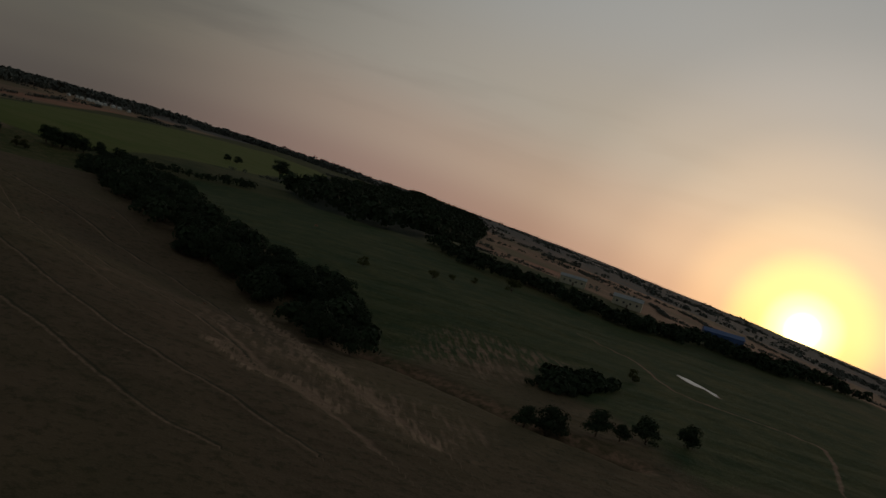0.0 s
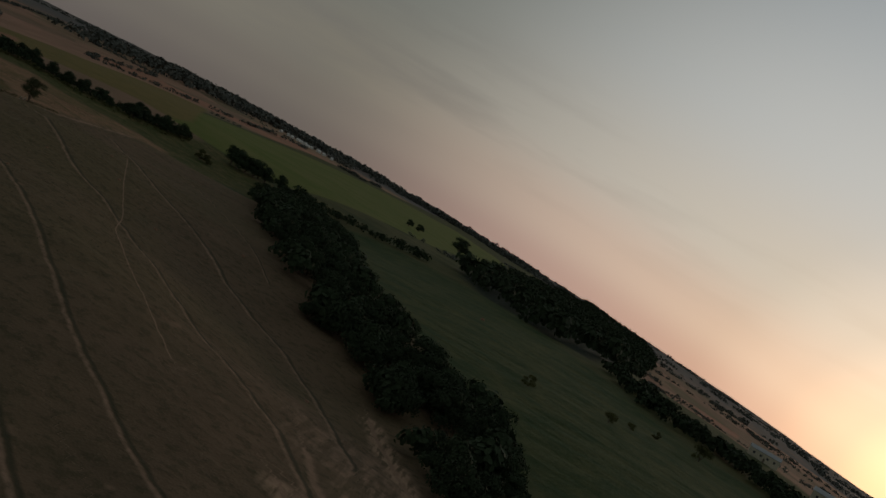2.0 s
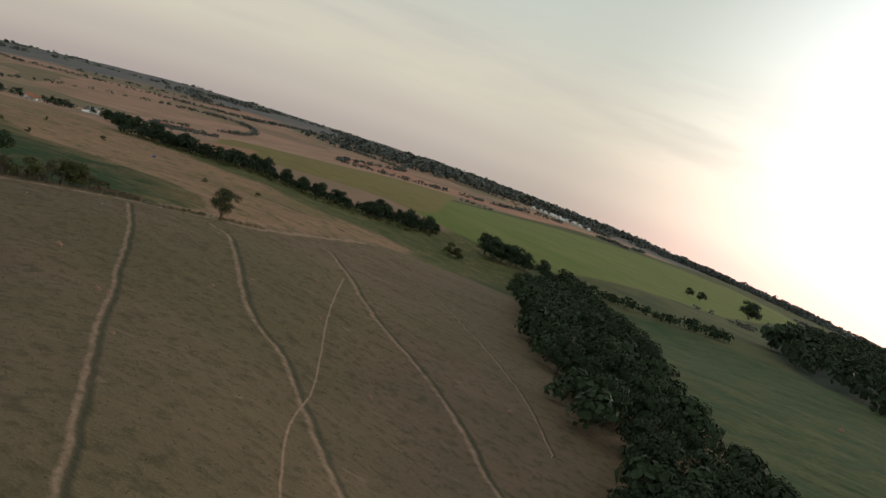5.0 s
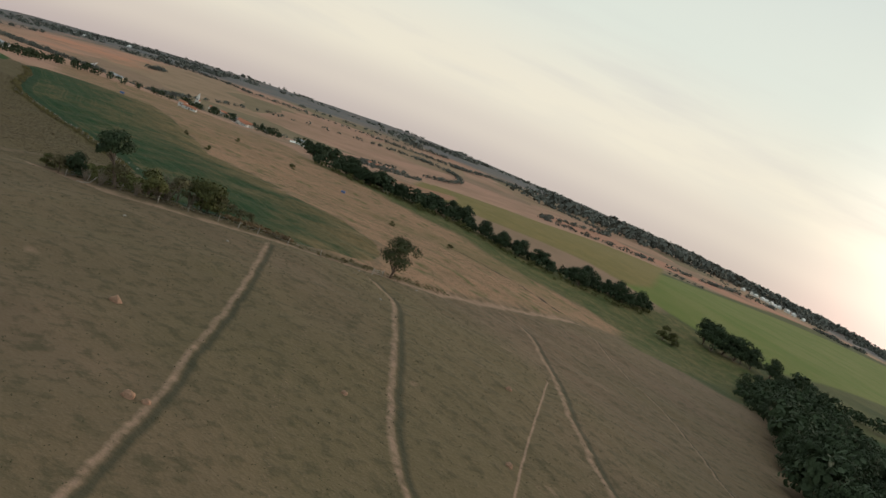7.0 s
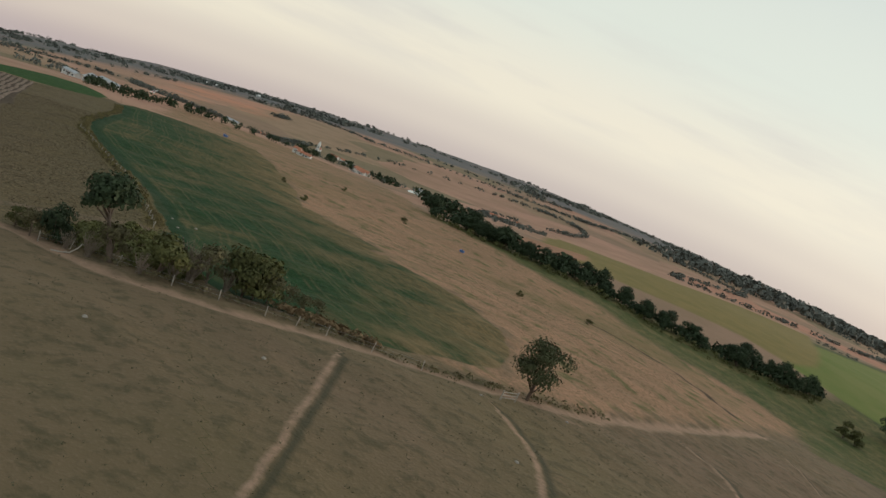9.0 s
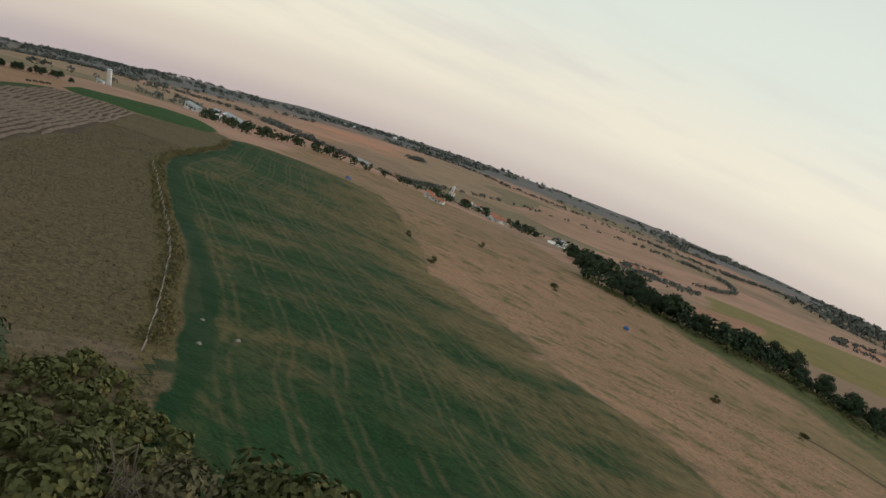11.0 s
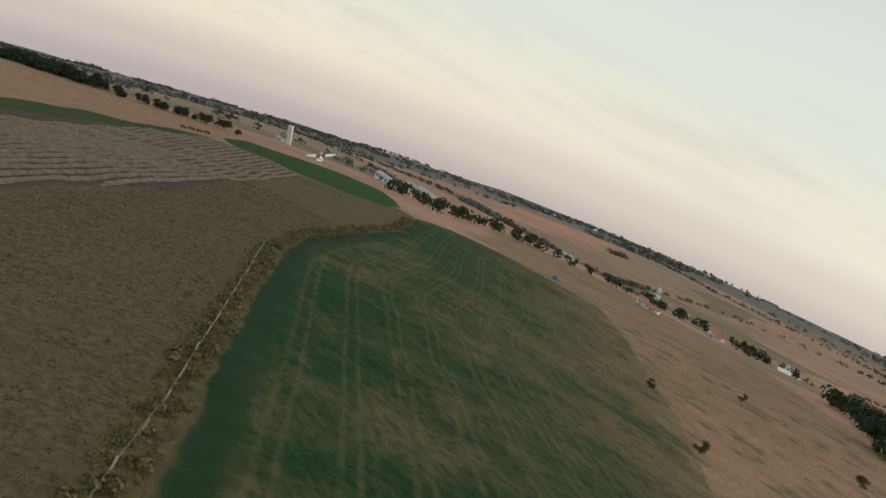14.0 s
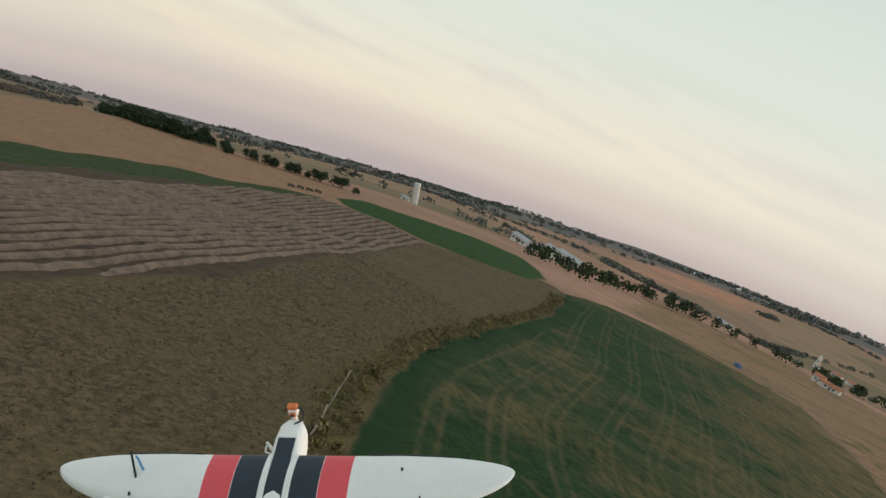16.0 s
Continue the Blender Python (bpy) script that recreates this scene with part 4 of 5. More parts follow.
def wing_half(side):
    """One swept-edge foam wing panel with coloured bands, lofted over a cambered section."""
    stations = [0.0, 0.026, 0.0272, 0.043, 0.0442, 0.122, 0.1232, 0.206, 0.2072, 0.335, 0.40, 0.45, 0.50, 0.54, 0.57, 0.595, 0.615, 0.63, 0.64, 0.646, 0.649, 0.65]
    shape = ((1.0, 0.0), (0.97, 0.28), (0.86, 0.62), (0.68, 0.92), (0.48, 0.95), (0.25, 0.58), (0.0, 0.08), (0.0, -0.02), (0.3, -0.12), (0.65, -0.28), (0.9, -0.30), (0.98, -0.14))
    verts, faces, bands = [], [], []
    for x in stations:
        lead, trail = chord_at(x)
        thick = 0.115 * (lead - trail) + 0.002
        for u, v in shape:
            verts.append((side * x * 1.0375, trail + (lead - trail) * u, v * thick * 0.8 + 0.0125 * x))
    n = len(shape)
    for i in range(len(stations) - 1):
        mid = (stations[i] + stations[i + 1]) / 2
        for k in range(n):
            q = (i * n + k, i * n + (k + 1) % n, (i + 1) * n + (k + 1) % n, (i + 1) * n + k)
            faces.append(q if side < 0 else q[::-1])
            bands.append(1 if mid < 0.0266 or 0.0436 < mid < 0.1226 else 2 if 0.1226 < mid < 0.2066 else 0)
    faces.append(tuple(range((len(stations) - 1) * n, len(stations) * n)))
    bands.append(0)
    me = mesh_of("wing_panel", verts, faces, FOAM, True)
    me.materials.append(NAVY)
    me.materials.append(RED)
    me.polygons.foreach_set("material_index", bands)
    me.update()
    return me


def body_shell():
    """The fuselage: a deep rounded pod that tapers to the motor mount."""
    rings = ((0.276, 0.010, 0.010, 0.012), (0.268, 0.026, 0.024, 0.012), (0.243, 0.040, 0.038, 0.010), (0.20, 0.047, 0.046, 0.006), (0.11, 0.050, 0.052, 0.0), (0.0, 0.050, 0.053, 0.0), (-0.14, 0.046, 0.048, 0.002), (-0.26, 0.036, 0.040, 0.006), (-0.345, 0.030, 0.032, 0.010), (-0.375, 0.029, 0.030, 0.010))
    verts, faces, n = [], [], 20
    for y, w, h, z in rings:
        for k in range(n):
            a = 2 * math.pi * k / n
            c, q = math.cos(a), math.sin(a)
            verts.append((w * math.copysign(abs(c) ** 0.7, c), y, z + h * math.copysign(abs(q) ** 0.7, q)))
    for i in range(len(rings) - 1):
        for k in range(n):
            faces.append((i * n + k, i * n + (k + 1) % n, (i + 1) * n + (k + 1) % n, (i + 1) * n + k))
    faces += [tuple(range(n))[::-1], tuple(range((len(rings) - 1) * n, len(rings) * n))]
    return mesh_of("fuselage", verts, faces, FOAM, True)


def fairing(side):
    """A thin strip that follows the wing's upper camber."""
    lead, trail = chord_at(0.035)
    thick = (0.115 * (lead - trail) + 0.002) * 0.8
    verts, faces = [], []
    rise = ((0.995, 0.10), (0.97, 0.28), (0.86, 0.62), (0.68, 0.92), (0.48, 0.95), (0.25, 0.58), (0.01, 0.08))
    for u, v in rise:
        y, z = trail + (lead - trail) * u, v * thick + 0.0005
        verts += [(side * 0.026, y, z - 0.004), (side * 0.029, y, z + 0.004), (side * 0.041, y, z + 0.004), (side * 0.044, y, z - 0.004)]
    for i in range(len(rise) - 1):
        faces += [(4 * i + k, 4 * i + k + 1, 4 * i + k + 5, 4 * i + k + 4) for k in range(3)]
    faces += [(0, 1, 2, 3), tuple(4 * (len(rise) - 1) + k for k in range(4))]
    return mesh_of("root_fairing", verts, [f if side > 0 else f[::-1] for f in faces], FOAM)


def slab(outline, thick, m=Matrix()):
    """A flat panel with rounded rim from an outline in x and y."""
    bm = bmesh.new()
    low = bm.faces.new([bm.verts.new((x, y, -thick / 2)) for x, y in outline])
    got = bmesh.ops.extrude_face_region(bm, geom=[low])
    bmesh.ops.translate(bm, verts=[v for v in got["geom"] if isinstance(v, bmesh.types.BMVert)], vec=(0, 0, thick))
    bmesh.ops.bevel(bm, geom=[e for e in bm.edges if abs(e.verts[0].co.z - e.verts[1].co.z) < 1e-6], offset=thick * 0.3, segments=1, affect="EDGES")
    bmesh.ops.transform(bm, matrix=m, verts=bm.verts)
    return bm


def tube(points, r, n=8):
    """A bent round tube through points."""
    cu = bpy.data.curves.new("tube", "CURVE")
    cu.dimensions, cu.bevel_depth, cu.bevel_resolution = "3D", r, 2
    sp = cu.splines.new("POLY")
    sp.points.add(len(points) - 1)
    for q, p in zip(sp.points, points):
        q.co = (*p, 1)
    ob = bpy.data.objects.new("tube", cu)
    me = bpy.data.meshes.new_from_object(ob)
    bpy.data.objects.remove(ob)
    bpy.data.curves.remove(cu)
    bm = bmesh.new()
    bm.from_mesh(me)
    bpy.data.meshes.remove(me)
    return bm


def aeroplane(m):
    top = thing("model_aeroplane", m, "white foam model aeroplane in flight, coral and navy wing bands", "model aeroplane")
    part("fuselage", body_shell(), FOAM, top)
    for side in (-1, 1):
        wing = part("wing", wing_half(side), FOAM, top, "white wing with coral red and navy bands", at=Matrix.Translation((0, 0, 0.036)))
        lead, trail = chord_at(0.335)
        lead2, trail2 = chord_at(0.50)
        outline = [(side * 0.337, trail + 0.042), (side * 0.50, trail2 + 0.036), (side * 0.50, trail2 - 0.004), (side * 0.337, trail - 0.004)]
        part("aileron", slab(outline, 0.005, Matrix.Translation((0, 0, 0.002)) @ Matrix.Rotation(-side * 0.0125, 4, "Y")), FOAM, wing, "hinged white aileron", smooth=False)
        part("control_horn", box(0.004, 0.010, 0.008, (side * 0.42, trail + 0.046, 0.022)), BLACK, wing)
        part("root_fairing", fairing(side), FOAM, wing, "white raised strip along the wing root")
        part("edge_tape", tube([(side * x * 1.0375, chord_at(x)[0] + 0.001, 0.0125 * x + 0.0005) for x in (0.235, 0.33, 0.42, 0.47)], 0.0028), BLACK, wing, "black tape along the leading edge")
        # the splayed tail surfaces
        turn = Matrix.Translation((side * 0.020, -0.285, 0.028)) @ Matrix.Rotation(-side * radians(34), 4, "Y")
        fin = part("tail_fin", slab([(0, 0.055), (side * 0.17, 0.010), (side * 0.17, -0.075), (0, -0.060)], 0.010, turn), FOAM, top, "white splayed tail surface")
        part("fin_tip", slab([(side * 0.171, 0.0095), (side * 0.215, -0.006), (side * 0.236, -0.030), (side * 0.236, -0.066), (side * 0.222, -0.076), (side * 0.171, -0.075)], 0.011, turn), NAVY, fin, "navy tail tip")
        part("rudder", slab([(side * 0.012, -0.064), (side * 0.165, -0.079), (side * 0.165, -0.098), (side * 0.012, -0.100)], 0.006, turn), FOAM, fin, "hinged white control surface")
        part("servo", joined(box(0.012, 0.024, 0.008, (side * 0.085, -0.018, 0.010), 0.002)), BLACK, fin, "small black servo", at=turn)
    part("canopy", joined(box(0.052, 0.128, 0.008, (0, 0.122, 0.0515), 0.002)), NAVY, top, "navy battery hatch")
    part("latch", joined(box(0.06, 0.010, 0.008, (0, 0.194, 0.049), 0.002)), FOAM, top)
    part("rear_stripe", joined(box(0.026, 0.075, 0.004, (0, -0.265, 0.046), 0.0015)), NAVY, top, "navy film patch on the rear fuselage")
    part("receiver_box", joined(box(0.032, 0.022, 0.014, (0, -0.185, 0.052), 0.004)), FOAM, top)
    pod = part("camera_head", joined(box(0.030, 0.026, 0.026, (-0.004, 0.290, 0.050), 0.005), rod((-0.004, 0.275, 0.012), (-0.004, 0.290, 0.045), 0.010)), FOAM, top, "small white camera pod on a neck")
    part("camera_cap", joined(box(0.032, 0.022, 0.012, (-0.004, 0.292, 0.067), 0.004), box(0.020, 0.006, 0.016, (-0.004, 0.275, 0.048), 0.002)), ORANGE, pod, "orange camera cap")
    part("lens", rod((-0.004, 0.271, 0.048), (-0.004, 0.278, 0.048), 0.006, n=14), BLACK, pod)
    part("cable", tube([(0.010, 0.292, 0.062), (0.026, 0.285, 0.064), (0.034, 0.272, 0.056), (0.030, 0.258, 0.046), (0.014, 0.246, 0.046), (0.004, 0.236, 0.044)], 0.0035), BLACK, top, "black bent cable")
    part("side_antenna", joined(rod((-0.046, 0.165, 0.02), (-0.062, 0.175, 0.045), 0.005), tube([(-0.046, 0.15, 0.02), (-0.066, 0.155, 0.026), (-0.066, 0.172, 0.03), (-0.05, 0.176, 0.026)], 0.003)), FOAM, top)
    part("wing_tube", tube([(-0.405, 0.010, 0.028), (-0.406, 0.012, 0.060), (-0.411, 0.020, 0.070), (-0.420, 0.028, 0.070), (-0.424, 0.034, 0.060)], 0.0035), SKYBLUE, top, "blue bent tube on the wing", at=Matrix.Translation((0, 0.055, 0.026)))
    part("wing_rod", rod((-0.418, -0.020, 0.028), (-0.436, 0.038, 0.082), 0.0035), BLACK, top, at=Matrix.Translation((0, 0.055, 0.026)))
    part("wing_stud", rod((0.36, 0.02, 0.03), (0.36, 0.02, 0.038), 0.004), BLACK, top, at=Matrix.Translation((0, 0.055, 0.026)))
    part("trailing_stick", rod((0.345, -0.110, 0.010), (0.352, -0.175, -0.055), 0.0035, 0.0025), STICK, top, "pale wooden stick under the wing", at=Matrix.Translation((0, 0.055, 0.026)))
    part("motor_mount", rod((0, -0.374, 0.010), (0, -0.386, 0.010), 0.031, 0.030, 20), STICK, top, "pale round motor plate")
    motor = part("motor", joined(rod((0, -0.386, 0.010), (0, -0.402, 0.010), 0.014, n=18), rod((0, -0.402, 0.010), (0, -0.420, 0.010), 0.017, n=18)), BLACK, top, "black brushless motor")
    part("shaft", joined(rod((0, -0.420, 0.010), (0, -0.436, 0.010), 0.005), rod((0, -0.424, 0.010), (0, -0.430, 0.010), 0.009, n=6)), STEEL, motor)
    keel = part("keel_fin", slab([(-0.30, -0.02), (-0.36, -0.02), (-0.385, -0.115), (-0.345, -0.100)], 0.012, Matrix(((0, 0, 1, 0), (1, 0, 0, 0), (0, 1, 0, 0), (0, 0, 0, 1)))), FOAM, top, "white fin under the tail")
    part("fin_foot", slab([(-0.340, -0.101), (-0.388, -0.117), (-0.392, -0.135), (-0.36, -0.125)], 0.014, Matrix(((0, 0, 1, 0), (1, 0, 0, 0), (0, 1, 0, 0), (0, 0, 0, 1)))), ORANGE, keel, "orange tip of the fin")
    part("tape", joined(box(0.002, 0.030, 0.030, (0.0345, -0.275, 0.006)), box(0.002, 0.030, 0.030, (-0.0345, -0.275, 0.006))), YELLOW, top, "yellow tape patch")
    return top


aeroplane(pose(-272.066, 293.357, -34.262, 33.40, -29.46, 67.46))


# ---- farm buildings and fixtures ----
def house(x, y, w, d, h, turn, wall=WHITEWASH, roof=TILE, label="low whitewashed house with a clay tile roof", name="house", rise=0.45, windows=2, group="houses of the hamlet"):
    """A gabled building on its own footing, with door, windows and chimney-less roof."""
    top = thing(name, pose(x, y, ground_z(x, y), 0, 0, turn), label, name, group)
    bm = bmesh.new()
    r = d * rise * 0.5
    base = [bm.verts.new(v) for v in ((-w / 2, -d / 2, -2), (w / 2, -d / 2, -2), (w / 2, d / 2, -2), (-w / 2, d / 2, -2))]
    eave = [bm.verts.new(v) for v in ((-w / 2, -d / 2, h), (w / 2, -d / 2, h), (w / 2, d / 2, h), (-w / 2, d / 2, h))]
    peak = [bm.verts.new(v) for v in ((-w / 2, 0, h + r), (w / 2, 0, h + r))]
    for q in ((0, 1), (2, 3)):
        bm.faces.new((base[q[0]], base[q[1]], eave[q[1]], eave[q[0]]))
    bm.faces.new((base[1], base[2], eave[2], peak[1], eave[1]))
    bm.faces.new((base[3], base[0], eave[0], peak[0], eave[3]))
    bm.faces.new(base[::-1])
    part("wall", bm, wall, top)
    o, t = 0.35, 0.12
    for side in (-1, 1):
        drop = o * r / (d / 2)
        bm = bmesh.new()
        a = [(-w / 2 - o, 0, h + r + 0.02), (w / 2 + o, 0, h + r + 0.02), (w / 2 + o, side * (d / 2 + o), h - drop + 0.02), (-w / 2 - o, side * (d / 2 + o), h - drop + 0.02)]
        lo = [bm.verts.new(v) for v in a]
        hi = [bm.verts.new((v[0], v[1], v[2] + t)) for v in a]
        bm.faces.new(lo)
        bm.faces.new(hi)
        for k in range(4):
            bm.faces.new((lo[k], lo[(k + 1) % 4], hi[(k + 1) % 4], hi[k]))
        part("roof", bm, roof, top)
    for side in (-1, 1):
        for k in range(windows):
            u = -w / 2 + w * (k + 0.7) / (windows + 0.4)
            part("window", box(min(1.0, w * 0.12), 0.1, min(1.0, h * 0.35), (u, side * (d / 2 + 0.01), h * 0.58), 0.02), DARK, top)
    part("door", box(min(0.9, w * 0.1), 0.1, min(2.0, h * 0.75), (w * 0.02, -d / 2 - 0.01, min(2.0, h * 0.75) / 2), 0.02), RUST, top)
    return top


house(-582.5, 571.6, 4.4, 4.2, 3.0, 35, label="white two-storey house with a red tile roof")
house(-571, 568.5, 8.5, 4, 1.9, 35, label="long low annexe with a red tile roof")
house(-953, 918, 10, 6, 2.8, 20, label="low house with a faded red roof near the church")
house(-930, 914, 9, 6, 2.6, 60, label="low house with a faded red roof near the church")
house(-607, 649, 11, 6, 2.8, 25, label="farmhouse with a bright red tile roof")
house(-599, 641, 6, 4, 2.2, 25, label="farm annexe with a bright red tile roof")
house(-627, 661, 8, 5, 2.6, 40, roof=TIN, label="pale house with a grey sheet roof")
house(-618, 722, 7, 5, 2.4, 25, roof=TIN, label="pale shed with a grey sheet roof")
house(-749, 974, 12, 7, 3.2, 30, label="white cottage with a red tile roof above the stream")
house(-743, 1010, 9, 6, 2.8, 10, label="small white cottage with a red tile roof")
house(-656, 572, 9, 4, 2.2, 35, CREAM, TIN, label="long low pale shed beside the road")
house(-925, 793, 9, 6, 2.8, 40, label="low shed with a dull red roof")
for x, y, w, d, h, turn in ((-584, 427, 8, 5, 2.4, 24), (-575, 433, 7, 5, 2.2, 24), (-598, 455, 13, 6, 2.4, 24), (-606, 450, 6, 5, 2.4, 24)):
    house(x, y, w, d, h, turn, WHITEWASH, TIN, "long white barn with a pale sheet roof", "barn", 0.3, 4, "barns beyond the crop field")
for x, y, w, d, h, turn, wall, roof, label in (
    (85.7, 495, 14, 7, 4.2, -12, CREAM, TIN, "cream farm shed with a grey sheet roof"),
    (107, 460, 15, 8, 4.6, -22, CREAM, TIN, "cream farm shed with a grey sheet roof"),
    (144, 423, 19, 8, 5.6, -14, BLUE, BLUE, "large blue sheet-metal warehouse"),
    (150, 404, 10, 6, 2.4, -20, WHITEWASH, TILE, "white farmhouse with a faded tile roof"),
):
    house(x, y, w, d, h, turn, wall, roof, label, "shed", 0.3, 4, "sheds of the farmstead")


def church(x, y, turn):
    top = thing("church", pose(x, y, ground_z(x, y), 0, 0, turn), "small white village church with a pointed tower", "church")
    part("nave", joined(box(5, 9, 6, (0, 2, 2))), WHITEWASH, top)
    bm = bmesh.new()
    pts = [(-2.8, -2.8, 5), (2.8, -2.8, 5), (2.8, 6.8, 5), (-2.8, 6.8, 5), (0, -2.8, 7), (0, 6.8, 7)]
    v = [bm.verts.new(p) for p in pts]
    for f in ((0, 1, 4), (2, 3, 5), (1, 2, 5, 4), (3, 0, 4, 5), (0, 3, 2, 1)):
        bm.faces.new([v[k] for k in f])
    part("roof", bm, TILE, top)
    part("tower", joined(box(3, 3, 11, (0, -3.6, 4.5))), WHITEWASH, top)
    bm = bmesh.new()
    bmesh.ops.create_cone(bm, cap_ends=True, segments=4, radius1=2.2, radius2=0.05, depth=4)
    bmesh.ops.rotate(bm, verts=bm.verts, matrix=Matrix.Rotation(radians(45), 3, "Z"))
    bmesh.ops.translate(bm, verts=bm.verts, vec=(0, -3.6, 12.0))
    part("spire", bm, WHITEWASH, top)
    for z in (3.0, 7.0):
        part("window", box(0.9, 0.1, 1.5, (0, -5.12, z), 0.02), DARK, top)


church(-960, 898, 40)


def water_tower(x, y):
    top = thing("water_tower", pose(x, y, ground_z(x, y)) @ Matrix.Rotation(radians(-16), 4, heading(radians(72), 0)), "tall pale concrete cylinder tower at the field corner", "tower")
    bm = bmesh.new()
    bmesh.ops.create_cone(bm, cap_ends=True, segments=28, radius1=0.92, radius2=0.88, depth=6.6)
    bmesh.ops.translate(bm, verts=bm.verts, vec=(0, 0, 2.6))
    part("shaft", bm, CONCRETE, top, smooth=False)
    part("cap", rod((0, 0, 5.85), (0, 0, 6.02), 0.97, 0.9, 28), CONCRETE, top)
    part("ladder", joined(rod((0.96, -0.18, 0), (0.93, -0.18, 5.9), 0.03), rod((0.96, 0.18, 0), (0.93, 0.18, 5.9), 0.03), *[rod((0.95, -0.18, 0.4 * k), (0.95, 0.18, 0.4 * k), 0.02) for k in range(1, 15)]), WIRE, top)
    part("door", box(0.1, 0.7, 1.4, (-0.9, 0, 0.7), 0.02), RUST, top)


water_tower(-522, 366.2)
house(-527.4, 364.8, 2.6, 1.6, 0.9, 40, WHITEWASH, TIN, "little white pump house beside the tower", "pump_house", 0.3, 1, "")


def wagon(x, y, turn):
    top = thing("wagon", pose(x, y, ground_z(x, y), 0, 0, turn), "dark flat farm wagon parked at the field edge", "wagon", "wagons at the hay field")
    part("bed", box(1.5, 0.62, 0.10, (0, 0, 0.34), 0.02), RUST, top)
    part("load", box(1.36, 0.52, 0.16, (0, 0, 0.47), 0.05), LEAF, top, "dark heaped load")
    for k in (-0.5, 0.5):
        for side in (-0.3, 0.3):
            part("wheel", rod((k, side - 0.05, 0.16), (k, side + 0.05, 0.16), 0.17, n=12), BLACK, top)
    part("drawbar", rod((0.75, 0, 0.28), (1.15, 0, 0.16), 0.03), RUST, top)


for x, y in ((-457.2, 322.5), (-457.8, 324.5), (-458.6, 326.5), (-459.2, 328.4)):
    wagon(x, y, 105)


def power_pole(x, y, high, turn):
    top = thing("power_pole", pose(x, y, ground_z(x, y)) @ Matrix.Rotation(radians(-10), 4, heading(radians(80), 0)) @ pose(0, 0, 0, 0, 0, turn), "slim grey power pole with a crossarm", "pole", "power poles")
    part("pole", rod((0, 0, -0.4), (0, 0, high), 0.06, 0.04, 10), POST, top)
    part("crossarm", box(1.1, 0.08, 0.08, (0, 0, high - 0.35), 0.01), RUST, top)
    for k in (-0.45, 0.0, 0.45):
        part("insulator", rod((k, 0, high - 0.31), (k, 0, high - 0.16), 0.035, 0.02), DARK, top)


for x, y, h in ((-470, 290, 2.8), (-489, 316, 2.8), (-512, 339, 2.6), (-560, 398, 3.2), (-650, 540, 4.5), (-635, 655, 5.0), (-735, 990, 7.0), (-340, 500, 5.0), (-300, 520, 5.0)):
    power_pole(x, y, h, 60)


def fence(name, line, step, high, label):
    top = thing(name, pose(0, 0, 0), label, "fence")
    spots = []
    for (ax, ay), (bx, by) in zip(line, line[1:]):
        n = max(1, round(math.hypot(bx - ax, by - ay) / step))
        spots += [(ax + (bx - ax) * k / n, ay + (by - ay) * k / n) for k in range(n)]
    spots.append(line[-1])
    share = None
    tops = []
    for x, y in spots:
        z = ground_z(x, y)
        m = pose(x, y, z, random.uniform(-7, 7), random.uniform(-7, 7), random.uniform(0, 90))
        if share is None:
            made = part("post", rod((0, 0, -0.3), (0, 0, high), 0.055, 0.045, 7), POST, top, at=m)
            share = made.data
        else:
            made = part("post", share, POST, top, at=m)
        tops.append((x, y, z))
    for k in (0.45, 0.8):
        part("wire", tube([(x, y, z + high * k) for x, y, z in tops], 0.006), WIRE, top)
    return top


fence("lane_fence", ((-207.8, 251.8), (-205.9, 253.8), (-202.3, 256.4), (-197.8, 259.2), (-195.8, 262.8), (-193.7, 266.5), (-191.1, 271.8), (-188.6, 275.5), (-186, 280)), 3.6, 1.0, "grey wooden post and wire fence along the lane")
fence("field_fence", ((-222.6, 271.2), (-229.6, 274.5), (-240.6, 279.5), (-253.6, 285.2), (-272.4, 292.1), (-297.8, 300.8), (-322, 309)), 4.5, 0.85, "thin post and wire fence along the crop field")

# ---- raked hay ----
def windrow(y0, seed):
    """One raked ridge of hay following the slope of the field."""
    g = np.random.RandomState(seed)
    xs = np.arange(-456, -304, 0.5)
    ys = y0 - 0.507 * (xs + 390) + 0.35 * swell(xs, xs * 0 + y0, 30, 5) + 0.2 * swell(xs, xs * 0, 9, seed)
    ok = away_from(FIELDS["hay"], xs, ys, True) < -0.3
    xs, ys = xs[ok], ys[ok]
    if len(xs) < 8:
        return
    zs = land(xs, ys)
    wave = swell(xs, xs * 0 + y0, 5, seed + 3) + g.uniform(-0.4, 0.4, len(xs))
    verts, faces = [], []
    for i, (x, y, z) in enumerate(zip(xs, ys, zs)):
        taper = min(1.0, (i + 0.3) / 6, (len(xs) - 0.7 - i) / 6)
        h, w = 0.30 * (1.0 + 0.18 * wave[i]) * taper, 0.60 * g.uniform(0.85, 1.2) * (0.5 + 0.5 * taper)
        for u, v in ((-1, -0.1), (-0.62, 0.55), (-0.1, 1.0), (0.5, 0.7), (1, -0.1)):
            verts.append((x + g.uniform(-0.05, 0.05), y + u * w + g.uniform(-0.04, 0.04), z + v * h))
        if i:
            n = 5 * i
            faces += [(n - 5 + k, n - 4 + k, n + 1 + k, n + k) for k in range(4)]
    ob = new("windrow", mesh_of("windrow", verts, faces, HAY, True))
    tagged(ob, "raked ridge of dry greyish-brown hay on the field", "windrow", "windrows of the hay field")


for k in range(19):
    windrow(288.2 + 1.95 * k, 60 + k)


